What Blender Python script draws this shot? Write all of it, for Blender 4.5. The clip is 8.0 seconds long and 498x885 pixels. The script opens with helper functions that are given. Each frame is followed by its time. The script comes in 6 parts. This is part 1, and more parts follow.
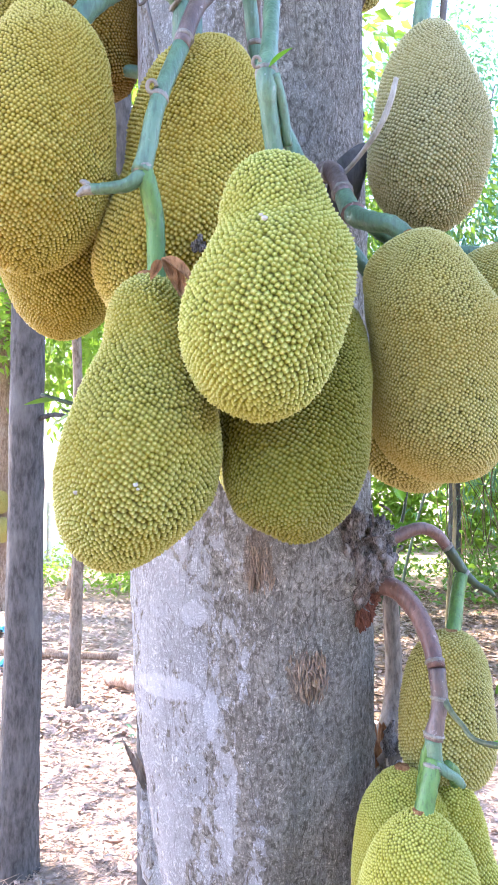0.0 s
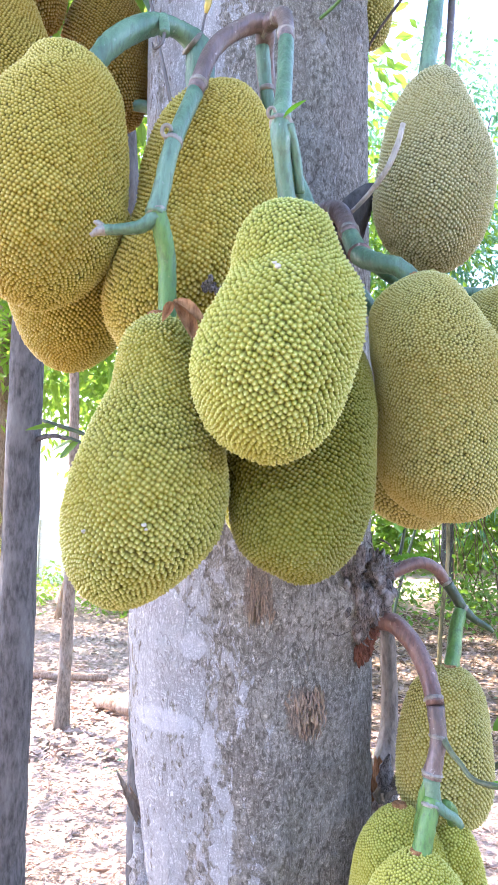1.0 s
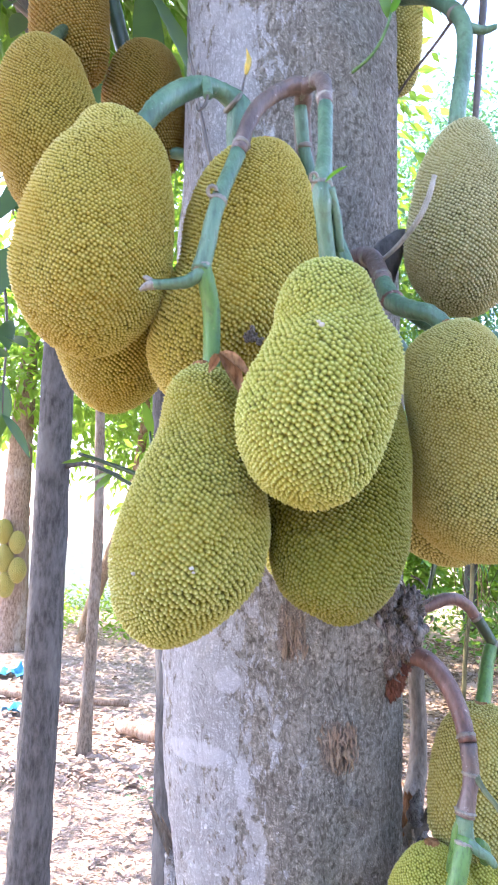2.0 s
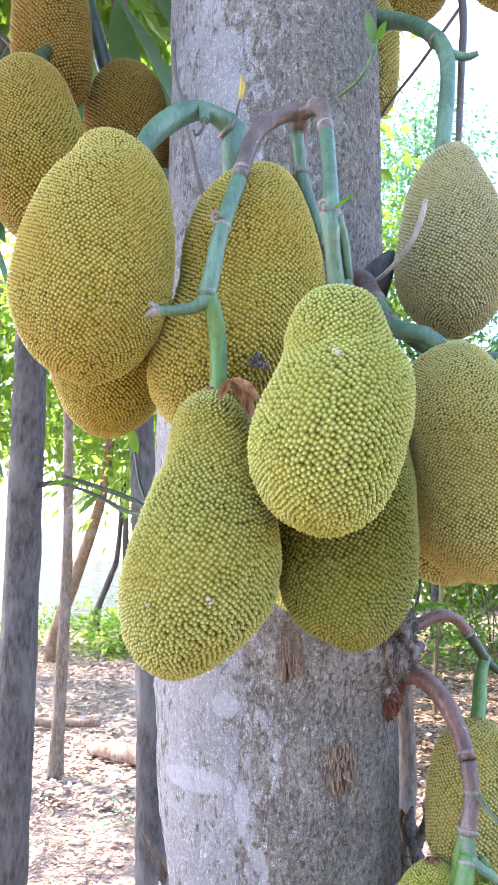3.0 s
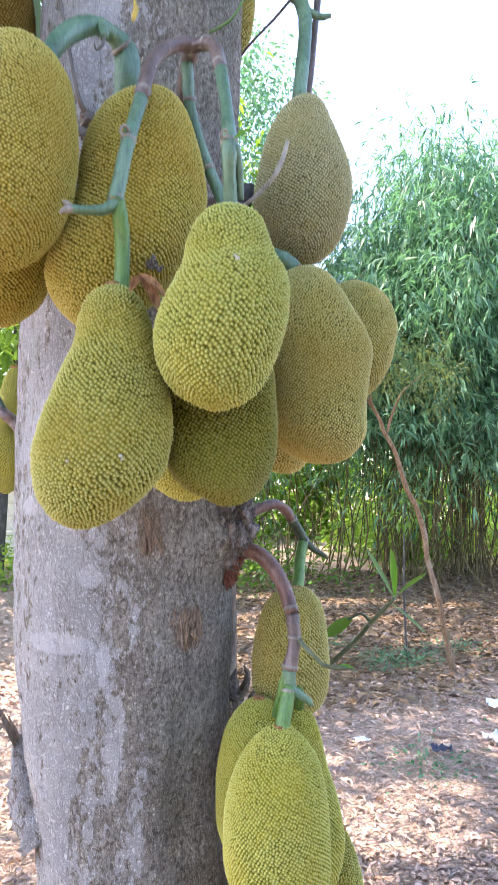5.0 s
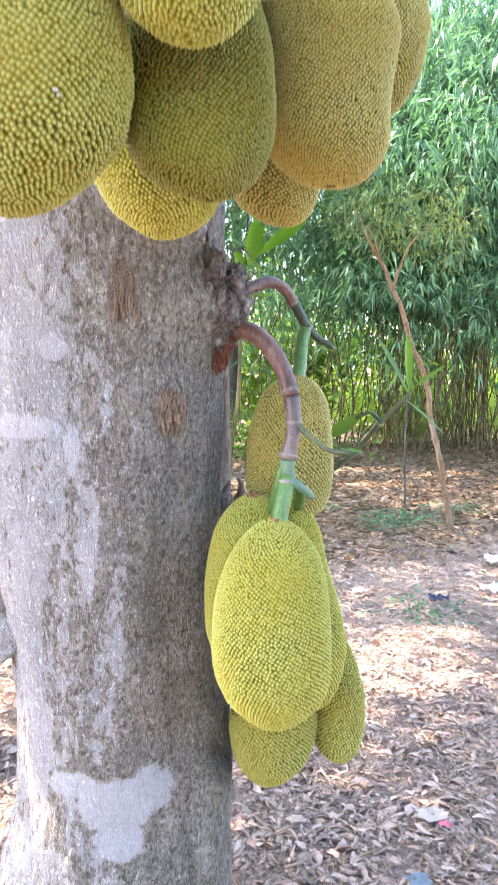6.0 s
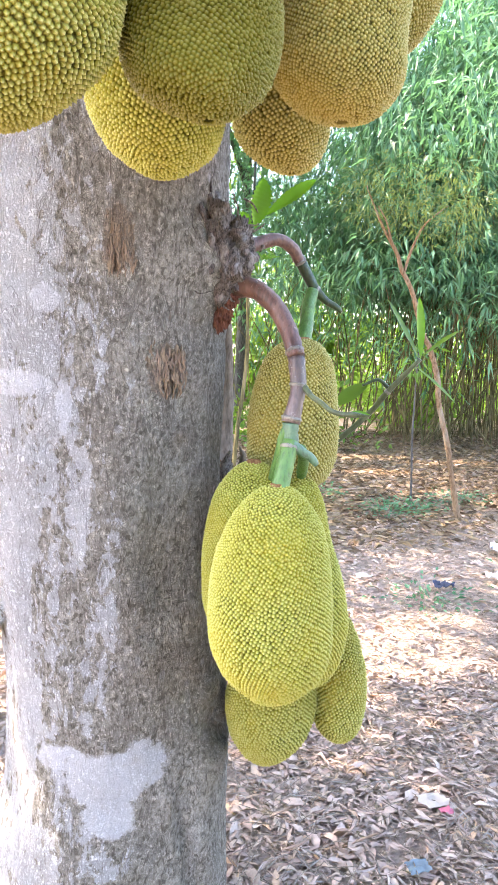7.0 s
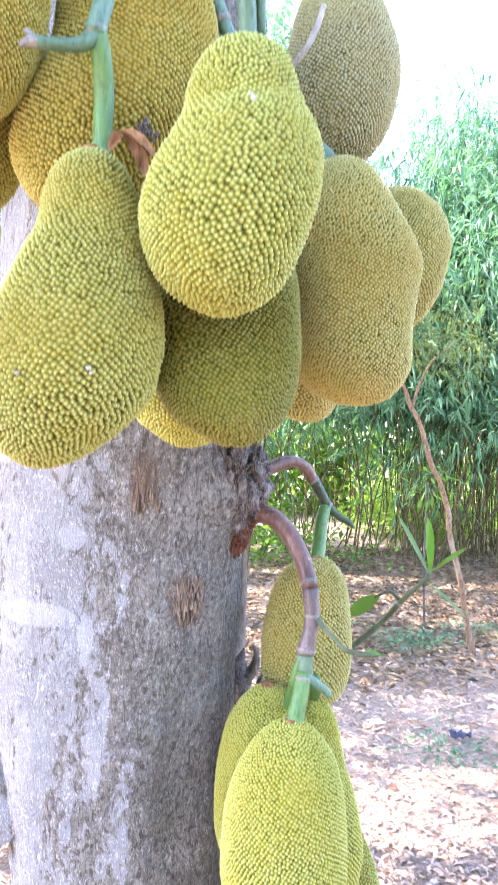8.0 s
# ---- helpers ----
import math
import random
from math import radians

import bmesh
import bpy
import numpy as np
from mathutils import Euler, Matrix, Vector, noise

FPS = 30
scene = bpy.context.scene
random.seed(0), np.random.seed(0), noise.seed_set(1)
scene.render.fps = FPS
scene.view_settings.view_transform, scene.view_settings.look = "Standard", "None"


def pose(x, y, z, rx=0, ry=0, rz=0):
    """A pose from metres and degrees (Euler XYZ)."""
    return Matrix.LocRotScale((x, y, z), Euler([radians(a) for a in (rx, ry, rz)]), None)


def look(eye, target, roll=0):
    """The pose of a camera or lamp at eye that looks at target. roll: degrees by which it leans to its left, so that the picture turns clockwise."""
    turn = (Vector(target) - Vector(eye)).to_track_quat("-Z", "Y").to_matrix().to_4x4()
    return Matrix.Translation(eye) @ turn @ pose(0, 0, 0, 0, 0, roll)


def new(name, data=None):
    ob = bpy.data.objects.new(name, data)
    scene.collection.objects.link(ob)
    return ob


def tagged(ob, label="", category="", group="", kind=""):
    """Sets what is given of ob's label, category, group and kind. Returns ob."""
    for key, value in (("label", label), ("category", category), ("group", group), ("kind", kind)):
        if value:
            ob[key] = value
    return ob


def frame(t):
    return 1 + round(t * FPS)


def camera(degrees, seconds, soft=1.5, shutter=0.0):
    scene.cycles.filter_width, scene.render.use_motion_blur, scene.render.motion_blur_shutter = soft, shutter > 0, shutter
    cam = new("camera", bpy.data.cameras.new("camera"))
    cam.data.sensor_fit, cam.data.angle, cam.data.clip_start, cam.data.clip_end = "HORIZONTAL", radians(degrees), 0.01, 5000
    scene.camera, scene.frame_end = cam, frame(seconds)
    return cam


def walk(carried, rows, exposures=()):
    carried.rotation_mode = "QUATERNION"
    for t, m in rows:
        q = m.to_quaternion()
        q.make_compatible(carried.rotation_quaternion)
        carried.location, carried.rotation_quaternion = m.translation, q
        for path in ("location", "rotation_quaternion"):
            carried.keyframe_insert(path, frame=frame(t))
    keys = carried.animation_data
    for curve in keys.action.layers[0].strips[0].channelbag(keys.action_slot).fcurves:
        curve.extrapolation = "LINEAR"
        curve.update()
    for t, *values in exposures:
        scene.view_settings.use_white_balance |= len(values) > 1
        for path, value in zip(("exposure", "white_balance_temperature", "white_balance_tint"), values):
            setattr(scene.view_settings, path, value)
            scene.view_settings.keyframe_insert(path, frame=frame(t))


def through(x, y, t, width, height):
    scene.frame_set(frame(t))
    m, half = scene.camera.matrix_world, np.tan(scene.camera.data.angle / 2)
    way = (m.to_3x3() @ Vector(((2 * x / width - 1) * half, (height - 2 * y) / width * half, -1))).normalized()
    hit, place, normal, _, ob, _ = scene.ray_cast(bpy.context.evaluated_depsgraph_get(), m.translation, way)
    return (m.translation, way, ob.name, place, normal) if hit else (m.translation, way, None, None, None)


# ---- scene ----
cam = camera(38.5, 8.0, soft=1.0, shutter=0.25)
PATH = [
    (0, (0.008, -0.017, 1.555), (-0.008, 1.98, 1.666), -0.2),
    (0.5, (0.001, -0.008, 1.564), (-0.021, 1.988, 1.694), 0.1),
    (1, (-0.006, -0.024, 1.575), (-0.004, 1.969, 1.741), 0.8),
    (1.5, (-0.008, -0.032, 1.575), (-0.006, 1.96, 1.75), 1.1),
    (2, (-0.028, -0.057, 1.595), (-0.084, 1.929, 1.824), 1.2),
    (2.2, (-0.038, -0.061, 1.604), (-0.128, 1.922, 1.85), 1.9),
    (3.3, (-0.131, -0.054, 1.61), (0.02, 1.923, 1.874), -0.1),
    (3.5, (-0.2, -0.076, 1.608), (0.033, 1.898, 1.831), 0.5),
    (4, (-0.264, -0.147, 1.605), (0.173, 1.793, 1.819), 1.7),
    (4.5, (-0.242, -0.213, 1.583), (0.316, 1.699, 1.766), 1.8),
    (4.7, (-0.227, -0.212, 1.566), (0.361, 1.693, 1.722), 1.4),
    (5.8, (-0.135, -0.028, 1.386), (0.433, 1.882, 1.22), 0.2),
    (6, (-0.127, -0.002, 1.34), (0.471, 1.892, 1.108), 1.0),
    (6.5, (-0.111, 0.03, 1.301), (0.468, 1.925, 1.026), 1.8),
    (7, (-0.103, 0.043, 1.294), (0.477, 1.939, 1.03), 2.0),
    (7.3, (-0.108, 0.041, 1.302), (0.446, 1.944, 1.034), 2.0),
    (7.5, (-0.13, 0.045, 1.369), (0.435, 1.954, 1.183), 2.4),
    (8, (-0.13, 0.013, 1.49), (0.417, 1.936, 1.514), 2.6),
]
EXPOSURES = [(0.0, 3.42, 6130, 26), (1.5, 3.42, 6130, 26), (2.2, 3.21, 6220, 25), (3.5, 3.13, 6300, 23), (4.5, 2.71, 6450, 23), (6.0, 3.41, 6800, 22), (6.5, 3.48, 6950, 21), (7.0, 3.54, 7000, 20), (7.5, 3.69, 6900, 21), (8.0, 3.74, 6250, 26)]
walk(cam, [(t, look(eye, target, roll)) for t, eye, target, roll in PATH], EXPOSURES)

# ---- world and sun ----
SUN_DIR = Vector((-0.55, 0.36, 0.76)).normalized()
world = bpy.data.worlds.new("sky")
scene.world = world
world.use_nodes = True
wn = world.node_tree.nodes
sky = wn.new("ShaderNodeTexSky")
sky.sky_type, sky.sun_disc = "NISHITA", False
sky.sun_elevation = math.asin(SUN_DIR.z)
sky.sun_rotation = math.atan2(SUN_DIR.x, SUN_DIR.y)
sky.air_density, sky.dust_density, sky.ozone_density = 1.0, 1.2, 1.0
wn["Background"].inputs["Strength"].default_value = 0.15
world.node_tree.links.new(sky.outputs["Color"], wn["Background"].inputs["Color"])
sun = new("sun", bpy.data.lights.new("sun", "SUN"))
sun.data.energy, sun.data.angle, sun.data.color = 2.8, radians(0.55), (1.0, 0.89, 0.72)
sun.matrix_world = look(SUN_DIR * 40, (0, 0, 0))


# ---- materials ----
class Nodes:
    """A short way to write a node material."""

    def __init__(self, name):
        self.mat = bpy.data.materials.new(name)
        self.mat.use_nodes = True
        self.tree = self.mat.node_tree
        self.shader = self.tree.nodes["Principled BSDF"]
        self.out = self.tree.nodes["Material Output"]

    def put(self, socket, value):
        if isinstance(value, bpy.types.NodeSocket):
            self.tree.links.new(value, socket)
        elif isinstance(value, (tuple, list)) and len(value) == 3 and socket.type == "RGBA":
            socket.default_value = (*value, 1)
        else:
            socket.default_value = value

    def node(self, kind, **inputs):
        n = self.tree.nodes.new(kind)
        for key, value in inputs.items():
            self.put(n.inputs[key.replace("_", " ")], value)
        return n

    def coords(self, scale=(1, 1, 1), kind="Object"):
        n = self.node("ShaderNodeMapping", Scale=scale)
        self.put(n.inputs["Vector"], self.node("ShaderNodeTexCoord").outputs[kind])
        return n.outputs["Vector"]

    def noise(self, scale, detail=4.0, rough=0.6, vector=None, distort=0.0):
        n = self.node("ShaderNodeTexNoise", Scale=scale, Detail=detail, Roughness=rough, Distortion=distort)
        self.put(n.inputs["Vector"], vector if vector is not None else self.coords())
        return n.outputs["Fac"]

    def voronoi(self, scale, vector=None, feature="F1"):
        n = self.node("ShaderNodeTexVoronoi", Scale=scale)
        n.feature = feature
        self.put(n.inputs["Vector"], vector if vector is not None else self.coords())
        return n.outputs["Distance"]

    def math(self, op, a, b=0.0, clamp=False):
        """One step of arithmetic; clamp keeps it between 0 and 1."""
        n = self.tree.nodes.new("ShaderNodeMath")
        n.operation, n.use_clamp = op, clamp
        self.put(n.inputs[0], a), self.put(n.inputs[1], b)
        return n.outputs[0]

    def ramp(self, fac, *stops):
        n = self.tree.nodes.new("ShaderNodeValToRGB")
        self.put(n.inputs["Fac"], fac)
        e = n.color_ramp.elements
        while len(e) < len(stops):
            e.new(0.5)
        for el, (at, colour) in zip(e, stops):
            el.position = at
            el.color = (*colour, 1) if isinstance(colour, tuple) else (colour, colour, colour, 1)
        return n.outputs["Color"]

    def mix(self, fac, a, b, blend="MIX"):
        n = self.tree.nodes.new("ShaderNodeMix")
        n.data_type, n.blend_type = "RGBA", blend
        self.put(n.inputs["Factor"], fac), self.put(n.inputs["A"], a), self.put(n.inputs["B"], b)
        return n.outputs["Result"]

    def bump(self, height, strength=0.5, distance=0.01):
        n = self.node("ShaderNodeBump", Strength=strength, Distance=distance, Height=height)
        self.put(self.shader.inputs["Normal"], n.outputs["Normal"])

    def finish(self, colour, rough=0.6, specular=0.5):
        self.put(self.shader.inputs["Base Color"], colour)
        self.put(self.shader.inputs["Roughness"], rough)
        self.shader.inputs["Specular IOR Level"].default_value = specular
        return self.mat


def rind_material(name, groove, mid, tip, blotch):
    """Jackfruit rind: darker grooves, paler spike tips, blotches of riper colour."""
    n = Nodes(name)
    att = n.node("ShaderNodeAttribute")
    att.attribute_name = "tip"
    # grooves go darker than their own olive: crevice shade put into the colour
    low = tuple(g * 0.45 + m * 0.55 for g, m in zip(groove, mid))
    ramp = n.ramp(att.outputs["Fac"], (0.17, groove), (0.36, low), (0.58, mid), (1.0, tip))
    big = n.noise(9.0, 3.0, 0.55)
    col = n.mix(n.ramp(big, (0.38, 0.0), (0.66, 0.8)), ramp, n.mix(0.62, ramp, blotch))
    isl = n.node("ShaderNodeNewGeometry").outputs["Random Per Island"]
    col = n.mix(n.math("MULTIPLY", isl, 0.28), col, n.mix(0.6, col, tip))
    specks = n.ramp(n.noise(150.0, 3.0), (0.66, 0.0), (0.74, 0.55))
    col = n.mix(specks, col, (0.16, 0.12, 0.05))
    n.bump(n.noise(420.0, 3.0), 0.25, 0.002)
    n.finish(col, n.ramp(att.outputs["Fac"], (0.30, 0.90), (0.65, 0.46)))
    n.put(n.shader.inputs["Specular IOR Level"], n.ramp(att.outputs["Fac"], (0.25, 0.04), (0.70, 0.42)))
    return n.mat


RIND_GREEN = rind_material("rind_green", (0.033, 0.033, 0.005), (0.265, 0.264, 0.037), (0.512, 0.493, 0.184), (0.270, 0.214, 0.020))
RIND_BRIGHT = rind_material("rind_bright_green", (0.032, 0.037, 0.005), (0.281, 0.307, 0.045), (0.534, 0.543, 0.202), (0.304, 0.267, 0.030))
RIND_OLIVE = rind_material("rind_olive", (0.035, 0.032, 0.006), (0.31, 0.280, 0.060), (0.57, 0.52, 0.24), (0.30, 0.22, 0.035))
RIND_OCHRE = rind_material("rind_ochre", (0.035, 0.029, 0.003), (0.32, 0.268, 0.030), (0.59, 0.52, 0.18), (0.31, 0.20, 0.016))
# grey-green rind, greyed further: the bright haze over it is put in
RIND_GREY_HAZED = rind_material("rind_grey_hazed", (0.040, 0.038, 0.016), (0.29, 0.275, 0.115), (0.54, 0.51, 0.33), (0.28, 0.24, 0.08))
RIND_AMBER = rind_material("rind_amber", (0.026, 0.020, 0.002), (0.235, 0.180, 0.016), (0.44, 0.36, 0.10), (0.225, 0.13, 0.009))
# green rind with the shade under neighbouring fruits darkened into its colour
RIND_GREEN_SHADED = rind_material("rind_green_shaded", (0.020, 0.021, 0.002), (0.150, 0.146, 0.011), (0.262, 0.254, 0.062), (0.170, 0.136, 0.009))
# brown rind, darkened further for the deep shade high on the trunk
RIND_BROWN_SHADED = rind_material("rind_brown_shaded", (0.029, 0.019, 0.002), (0.185, 0.115, 0.011), (0.33, 0.235, 0.06), (0.185, 0.085, 0.007))
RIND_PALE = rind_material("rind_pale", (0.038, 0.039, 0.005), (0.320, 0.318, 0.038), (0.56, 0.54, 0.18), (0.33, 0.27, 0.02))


def stalk_material(name, a, b, scar):
    n = Nodes(name)
    v = n.coords((1, 1, 0.22))
    wrinkle = n.noise(210.0, 4.0, 0.65, v)
    col = n.mix(n.ramp(n.noise(30.0, 4.0, vector=v), (0.38, 0.0), (0.62, 1.0)), a, b)
    col = n.mix(n.ramp(wrinkle, (0.36, 0.55), (0.52, 0.0)), col, n.mix(0.7, col, (0.03, 0.028, 0.02)))
    col = n.mix(n.ramp(n.noise(140.0, 3.0), (0.65, 0.0), (0.72, 0.6)), col, scar)
    n.bump(n.math("ADD", wrinkle, n.noise(60.0, 3.0)), 0.4, 0.004)
    return n.finish(col, n.ramp(n.noise(45.0), (0.3, 0.34), (0.7, 0.52)), 0.5)


STALK_GREEN = stalk_material("stalk_green", (0.055, 0.125, 0.068), (0.120, 0.215, 0.130), (0.24, 0.28, 0.23))
STALK_LEAF = stalk_material("stalk_leaf_green", (0.055, 0.150, 0.035), (0.11, 0.225, 0.052), (0.22, 0.25, 0.10))
STALK_BROWN = stalk_material("stalk_brown", (0.085, 0.054, 0.046), (0.190, 0.135, 0.118), (0.48, 0.43, 0.41))
STALK_OLIVE = stalk_material("stalk_olive", (0.052, 0.070, 0.030), (0.110, 0.130, 0.060), (0.20, 0.19, 0.13))
STALK_RED = stalk_material("stalk_red", (0.100, 0.044, 0.032), (0.215, 0.118, 0.092), (0.42, 0.34, 0.30))
STALK_DARK = stalk_material("stalk_dark", (0.018, 0.036, 0.014), (0.042, 0.075, 0.024), (0.09, 0.09, 0.06))
NODE = stalk_material("stalk_node_scar", (0.15, 0.13, 0.105), (0.29, 0.265, 0.22), (0.46, 0.43, 0.38))
TWIG = stalk_material("twig_bark", (0.06, 0.045, 0.035), (0.13, 0.10, 0.08), (0.24, 0.21, 0.18))


def spot(n, x, y, cx, cz, a, b, wobble, hard=0.12):
    """1 inside an uneven ellipse on the x-z face of a trunk, 0 outside."""
    dx = n.math("POWER", n.math("DIVIDE", n.math("SUBTRACT", x, cx), a), 2.0)
    dz = n.math("POWER", n.math("DIVIDE", n.math("SUBTRACT", y, cz), b), 2.0)
    d = n.math("ADD", n.math("ADD", dx, dz), n.math("MULTIPLY", n.math("SUBTRACT", wobble, 0.5), 2.6))
    return n.math("DIVIDE", n.math("SUBTRACT", 1.0, d), hard + 0.18, clamp=True)


def trunk_material():
    """Grey-brown jackfruit bark: finely wrinkled, streaked with pale lichen, white splashes and painted side light."""
    n = Nodes("jackfruit_bark")
    xyz = n.node("ShaderNodeSeparateXYZ")
    n.put(xyz.inputs[0], n.node("ShaderNodeTexCoord").outputs["Object"])
    x, y, z = xyz.outputs

    def lines(scale, stretch, thin, wide, detail=3.0):
        """Meandering thin lines: where a noise crosses its middle."""
        f = n.noise(scale, detail, 0.6, n.coords(stretch), 0.8)
        return n.ramp(n.math("ABSOLUTE", n.math("SUBTRACT", f, 0.5)), (thin, 1.0), (wide, 0.0))

    upright = lines(105.0, (1.2, 1.2, 0.42), 0.010, 0.060)
    level = lines(85.0, (0.62, 0.62, 1.5), 0.008, 0.045)
    tiny = lines(150.0, (1.0, 1.0, 0.75), 0.010, 0.070)
    fissure = lines(26.0, (1.3, 1.3, 0.22), 0.003, 0.016, 5.0)
    fine = n.noise(200.0, 5.0, 0.72, n.coords((1.0, 1.0, 0.6)), 0.4)
    streak = n.noise(9.0, 5.0, 0.65, n.coords((2.2, 2.2, 0.15)), 0.3)
    pit = n.noise(125.0, 4.0, 0.6, n.coords((1.1, 1.1, 0.75)), 0.6)
    mottle = n.noise(40.0, 7.0, 0.68, n.coords((1.3, 1.3, 0.7)), 0.4)
    broad = n.noise(9.0, 4.0, 0.6)
    wob = n.noise(30.0, 7.0, 0.75)
    col = n.mix(n.ramp(fine, (0.34, 0.0), (0.66, 1.0)), (0.365, 0.328, 0.265), (0.81, 0.752, 0.650))
    # bumps lightened and pits darkened: relief shading put into the colour
    col = n.mix(n.ramp(pit, (0.52, 0.0), (0.59, 0.60)), col, (0.88, 0.835, 0.755))
    col = n.mix(n.ramp(pit, (0.39, 0.80), (0.46, 0.0)), col, (0.155, 0.136, 0.108))
    col = n.mix(n.ramp(streak, (0.46, 0.0), (0.62, 0.4)), col, (0.44, 0.395, 0.325))
    col = n.mix(n.ramp(n.noise(5.0, 3.0, 0.5, n.coords((1, 1, 0.4))), (0.50, 0.0), (0.66, 0.34)), col, (0.36, 0.35, 0.22))
    col = n.mix(n.ramp(mottle, (0.53, 0.0), (0.60, 0.50)), col, (0.69, 0.66, 0.60))
    # lichen, also in a few long runs down the bark
    # whiter towards the open side: its light is painted into the lichen
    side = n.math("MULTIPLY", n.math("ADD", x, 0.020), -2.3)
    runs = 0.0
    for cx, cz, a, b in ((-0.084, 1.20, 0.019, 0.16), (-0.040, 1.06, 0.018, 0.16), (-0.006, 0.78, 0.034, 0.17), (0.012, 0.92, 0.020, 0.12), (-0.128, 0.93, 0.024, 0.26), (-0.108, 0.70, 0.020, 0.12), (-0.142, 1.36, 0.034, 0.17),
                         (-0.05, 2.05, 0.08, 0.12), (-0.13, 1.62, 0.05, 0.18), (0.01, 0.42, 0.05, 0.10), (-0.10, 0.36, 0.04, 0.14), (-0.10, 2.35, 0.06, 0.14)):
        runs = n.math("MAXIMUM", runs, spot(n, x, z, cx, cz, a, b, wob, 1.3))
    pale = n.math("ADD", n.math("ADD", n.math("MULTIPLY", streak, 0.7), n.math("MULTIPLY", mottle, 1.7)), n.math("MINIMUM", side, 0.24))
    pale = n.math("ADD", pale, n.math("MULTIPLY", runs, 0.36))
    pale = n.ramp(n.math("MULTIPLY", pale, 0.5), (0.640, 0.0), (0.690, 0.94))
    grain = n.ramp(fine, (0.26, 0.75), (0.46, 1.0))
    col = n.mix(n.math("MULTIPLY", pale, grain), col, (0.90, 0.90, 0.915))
    rag = n.math("ADD", n.voronoi(22.0, n.coords((1, 1, 0.8))), n.math("MULTIPLY", mottle, 0.40))
    dots = n.ramp(rag, (0.30, 1.0), (0.36, 0.0))
    keep = n.ramp(n.noise(11.0, 2.0), (0.46, 0.0), (0.58, 0.8))
    col = n.mix(n.math("MULTIPLY", n.math("MULTIPLY", dots, keep), grain), col, (0.76, 0.75, 0.76))
    specks = n.ramp(n.voronoi(75.0), (0.10, 0.8), (0.16, 0.0))
    col = n.mix(n.math("MULTIPLY", specks, n.ramp(broad, (0.48, 0.0), (0.58, 1.0))), col, (0.74, 0.70, 0.63))
    front = n.math("LESS_THAN", y, 1.3)
    torn = n.math("MAXIMUM", spot(n, x, z, 0.086, 1.256, 0.034, 0.040, wob), spot(n, x, z, 0.012, 1.437, 0.024, 0.052, wob))
    col = n.mix(n.math("MULTIPLY", n.math("MULTIPLY", torn, front), 0.75), col, n.mix(n.ramp(fine, (0.35, 0.0), (0.6, 1.0)), (0.17, 0.105, 0.068), (0.50, 0.36, 0.25)))
    white = 0.0
    for cx, cz, a, b in ((-0.088, 1.351, 0.024, 0.021), (-0.132, 1.232, 0.058, 0.022), (-0.060, 1.205, 0.012, 0.050), (0.006, 0.578, 0.078, 0.058), (0.074, 0.606, 0.046, 0.044),
                         (-0.055, 0.608, 0.045, 0.030), (0.014, 0.510, 0.050, 0.040), (-0.19, 1.47, 0.012, 0.02), (-0.03, 2.13, 0.03, 0.035)):
        white = n.math("MAXIMUM", white, spot(n, x, z, cx, cz, a, b, wob, 0.15))
    worn = n.math("MULTIPLY", n.ramp(fine, (0.28, 0.85), (0.46, 1.0)), n.ramp(mottle, (0.32, 0.7), (0.46, 1.0)))
    mark = n.math("MULTIPLY", n.math("MULTIPLY", white, front), worn)
    col = n.mix(n.math("MULTIPLY", mark, 0.96), col, (0.93, 0.93, 0.96))
    # wrinkles and cracks, filled where lichen or paint lies thick
    net = n.math("MAXIMUM", n.math("MULTIPLY", upright, 0.85), n.math("MULTIPLY", level, 0.75))
    net = n.math("MAXIMUM", net, n.math("MULTIPLY", tiny, 0.85))
    net = n.math("MULTIPLY", net, n.ramp(broad, (0.32, 0.55), (0.60, 1.0)))
    net = n.math("MAXIMUM", net, n.math("MULTIPLY", fissure, 1.0))
    cut = n.math("MULTIPLY", net, n.math("SUBTRACT", 1.0, n.math("MAXIMUM", n.math("MULTIPLY", pale, 0.22), n.math("MULTIPLY", mark, 0.60))))
    col = n.mix(n.math("MULTIPLY", cut, 0.80), col, (0.10, 0.083, 0.066))
    height = n.math("SUBTRACT", n.math("ADD", n.math("MULTIPLY", fine, 0.45), n.math("MULTIPLY", mottle, 0.5)), n.math("MULTIPLY", net, 0.9))
    height = n.math("ADD", height, n.math("MULTIPLY", pit, 1.1))
    n.bump(height, 1.0, 0.018)
    return n.finish(col, 0.80, 0.3)


def bark_material(name, dark, light, scale=1.0, spots=(0.5, 0.5, 0.48)):
    n = Nodes(name)
    fine = n.noise(45.0 * scale, 6.0, 0.7, n.coords((1.4, 1.4, 0.4)))
    col = n.mix(n.ramp(fine, (0.35, 0.0), (0.65, 1.0)), dark, light)
    col = n.mix(n.ramp(n.noise(7.0 * scale, 4.0, 0.6, n.coords((1, 1, 0.5))), (0.52, 0.0), (0.68, 0.6)), col, spots)
    n.bump(fine, 0.8, 0.01)
    return n.finish(col, 0.88, 0.2)


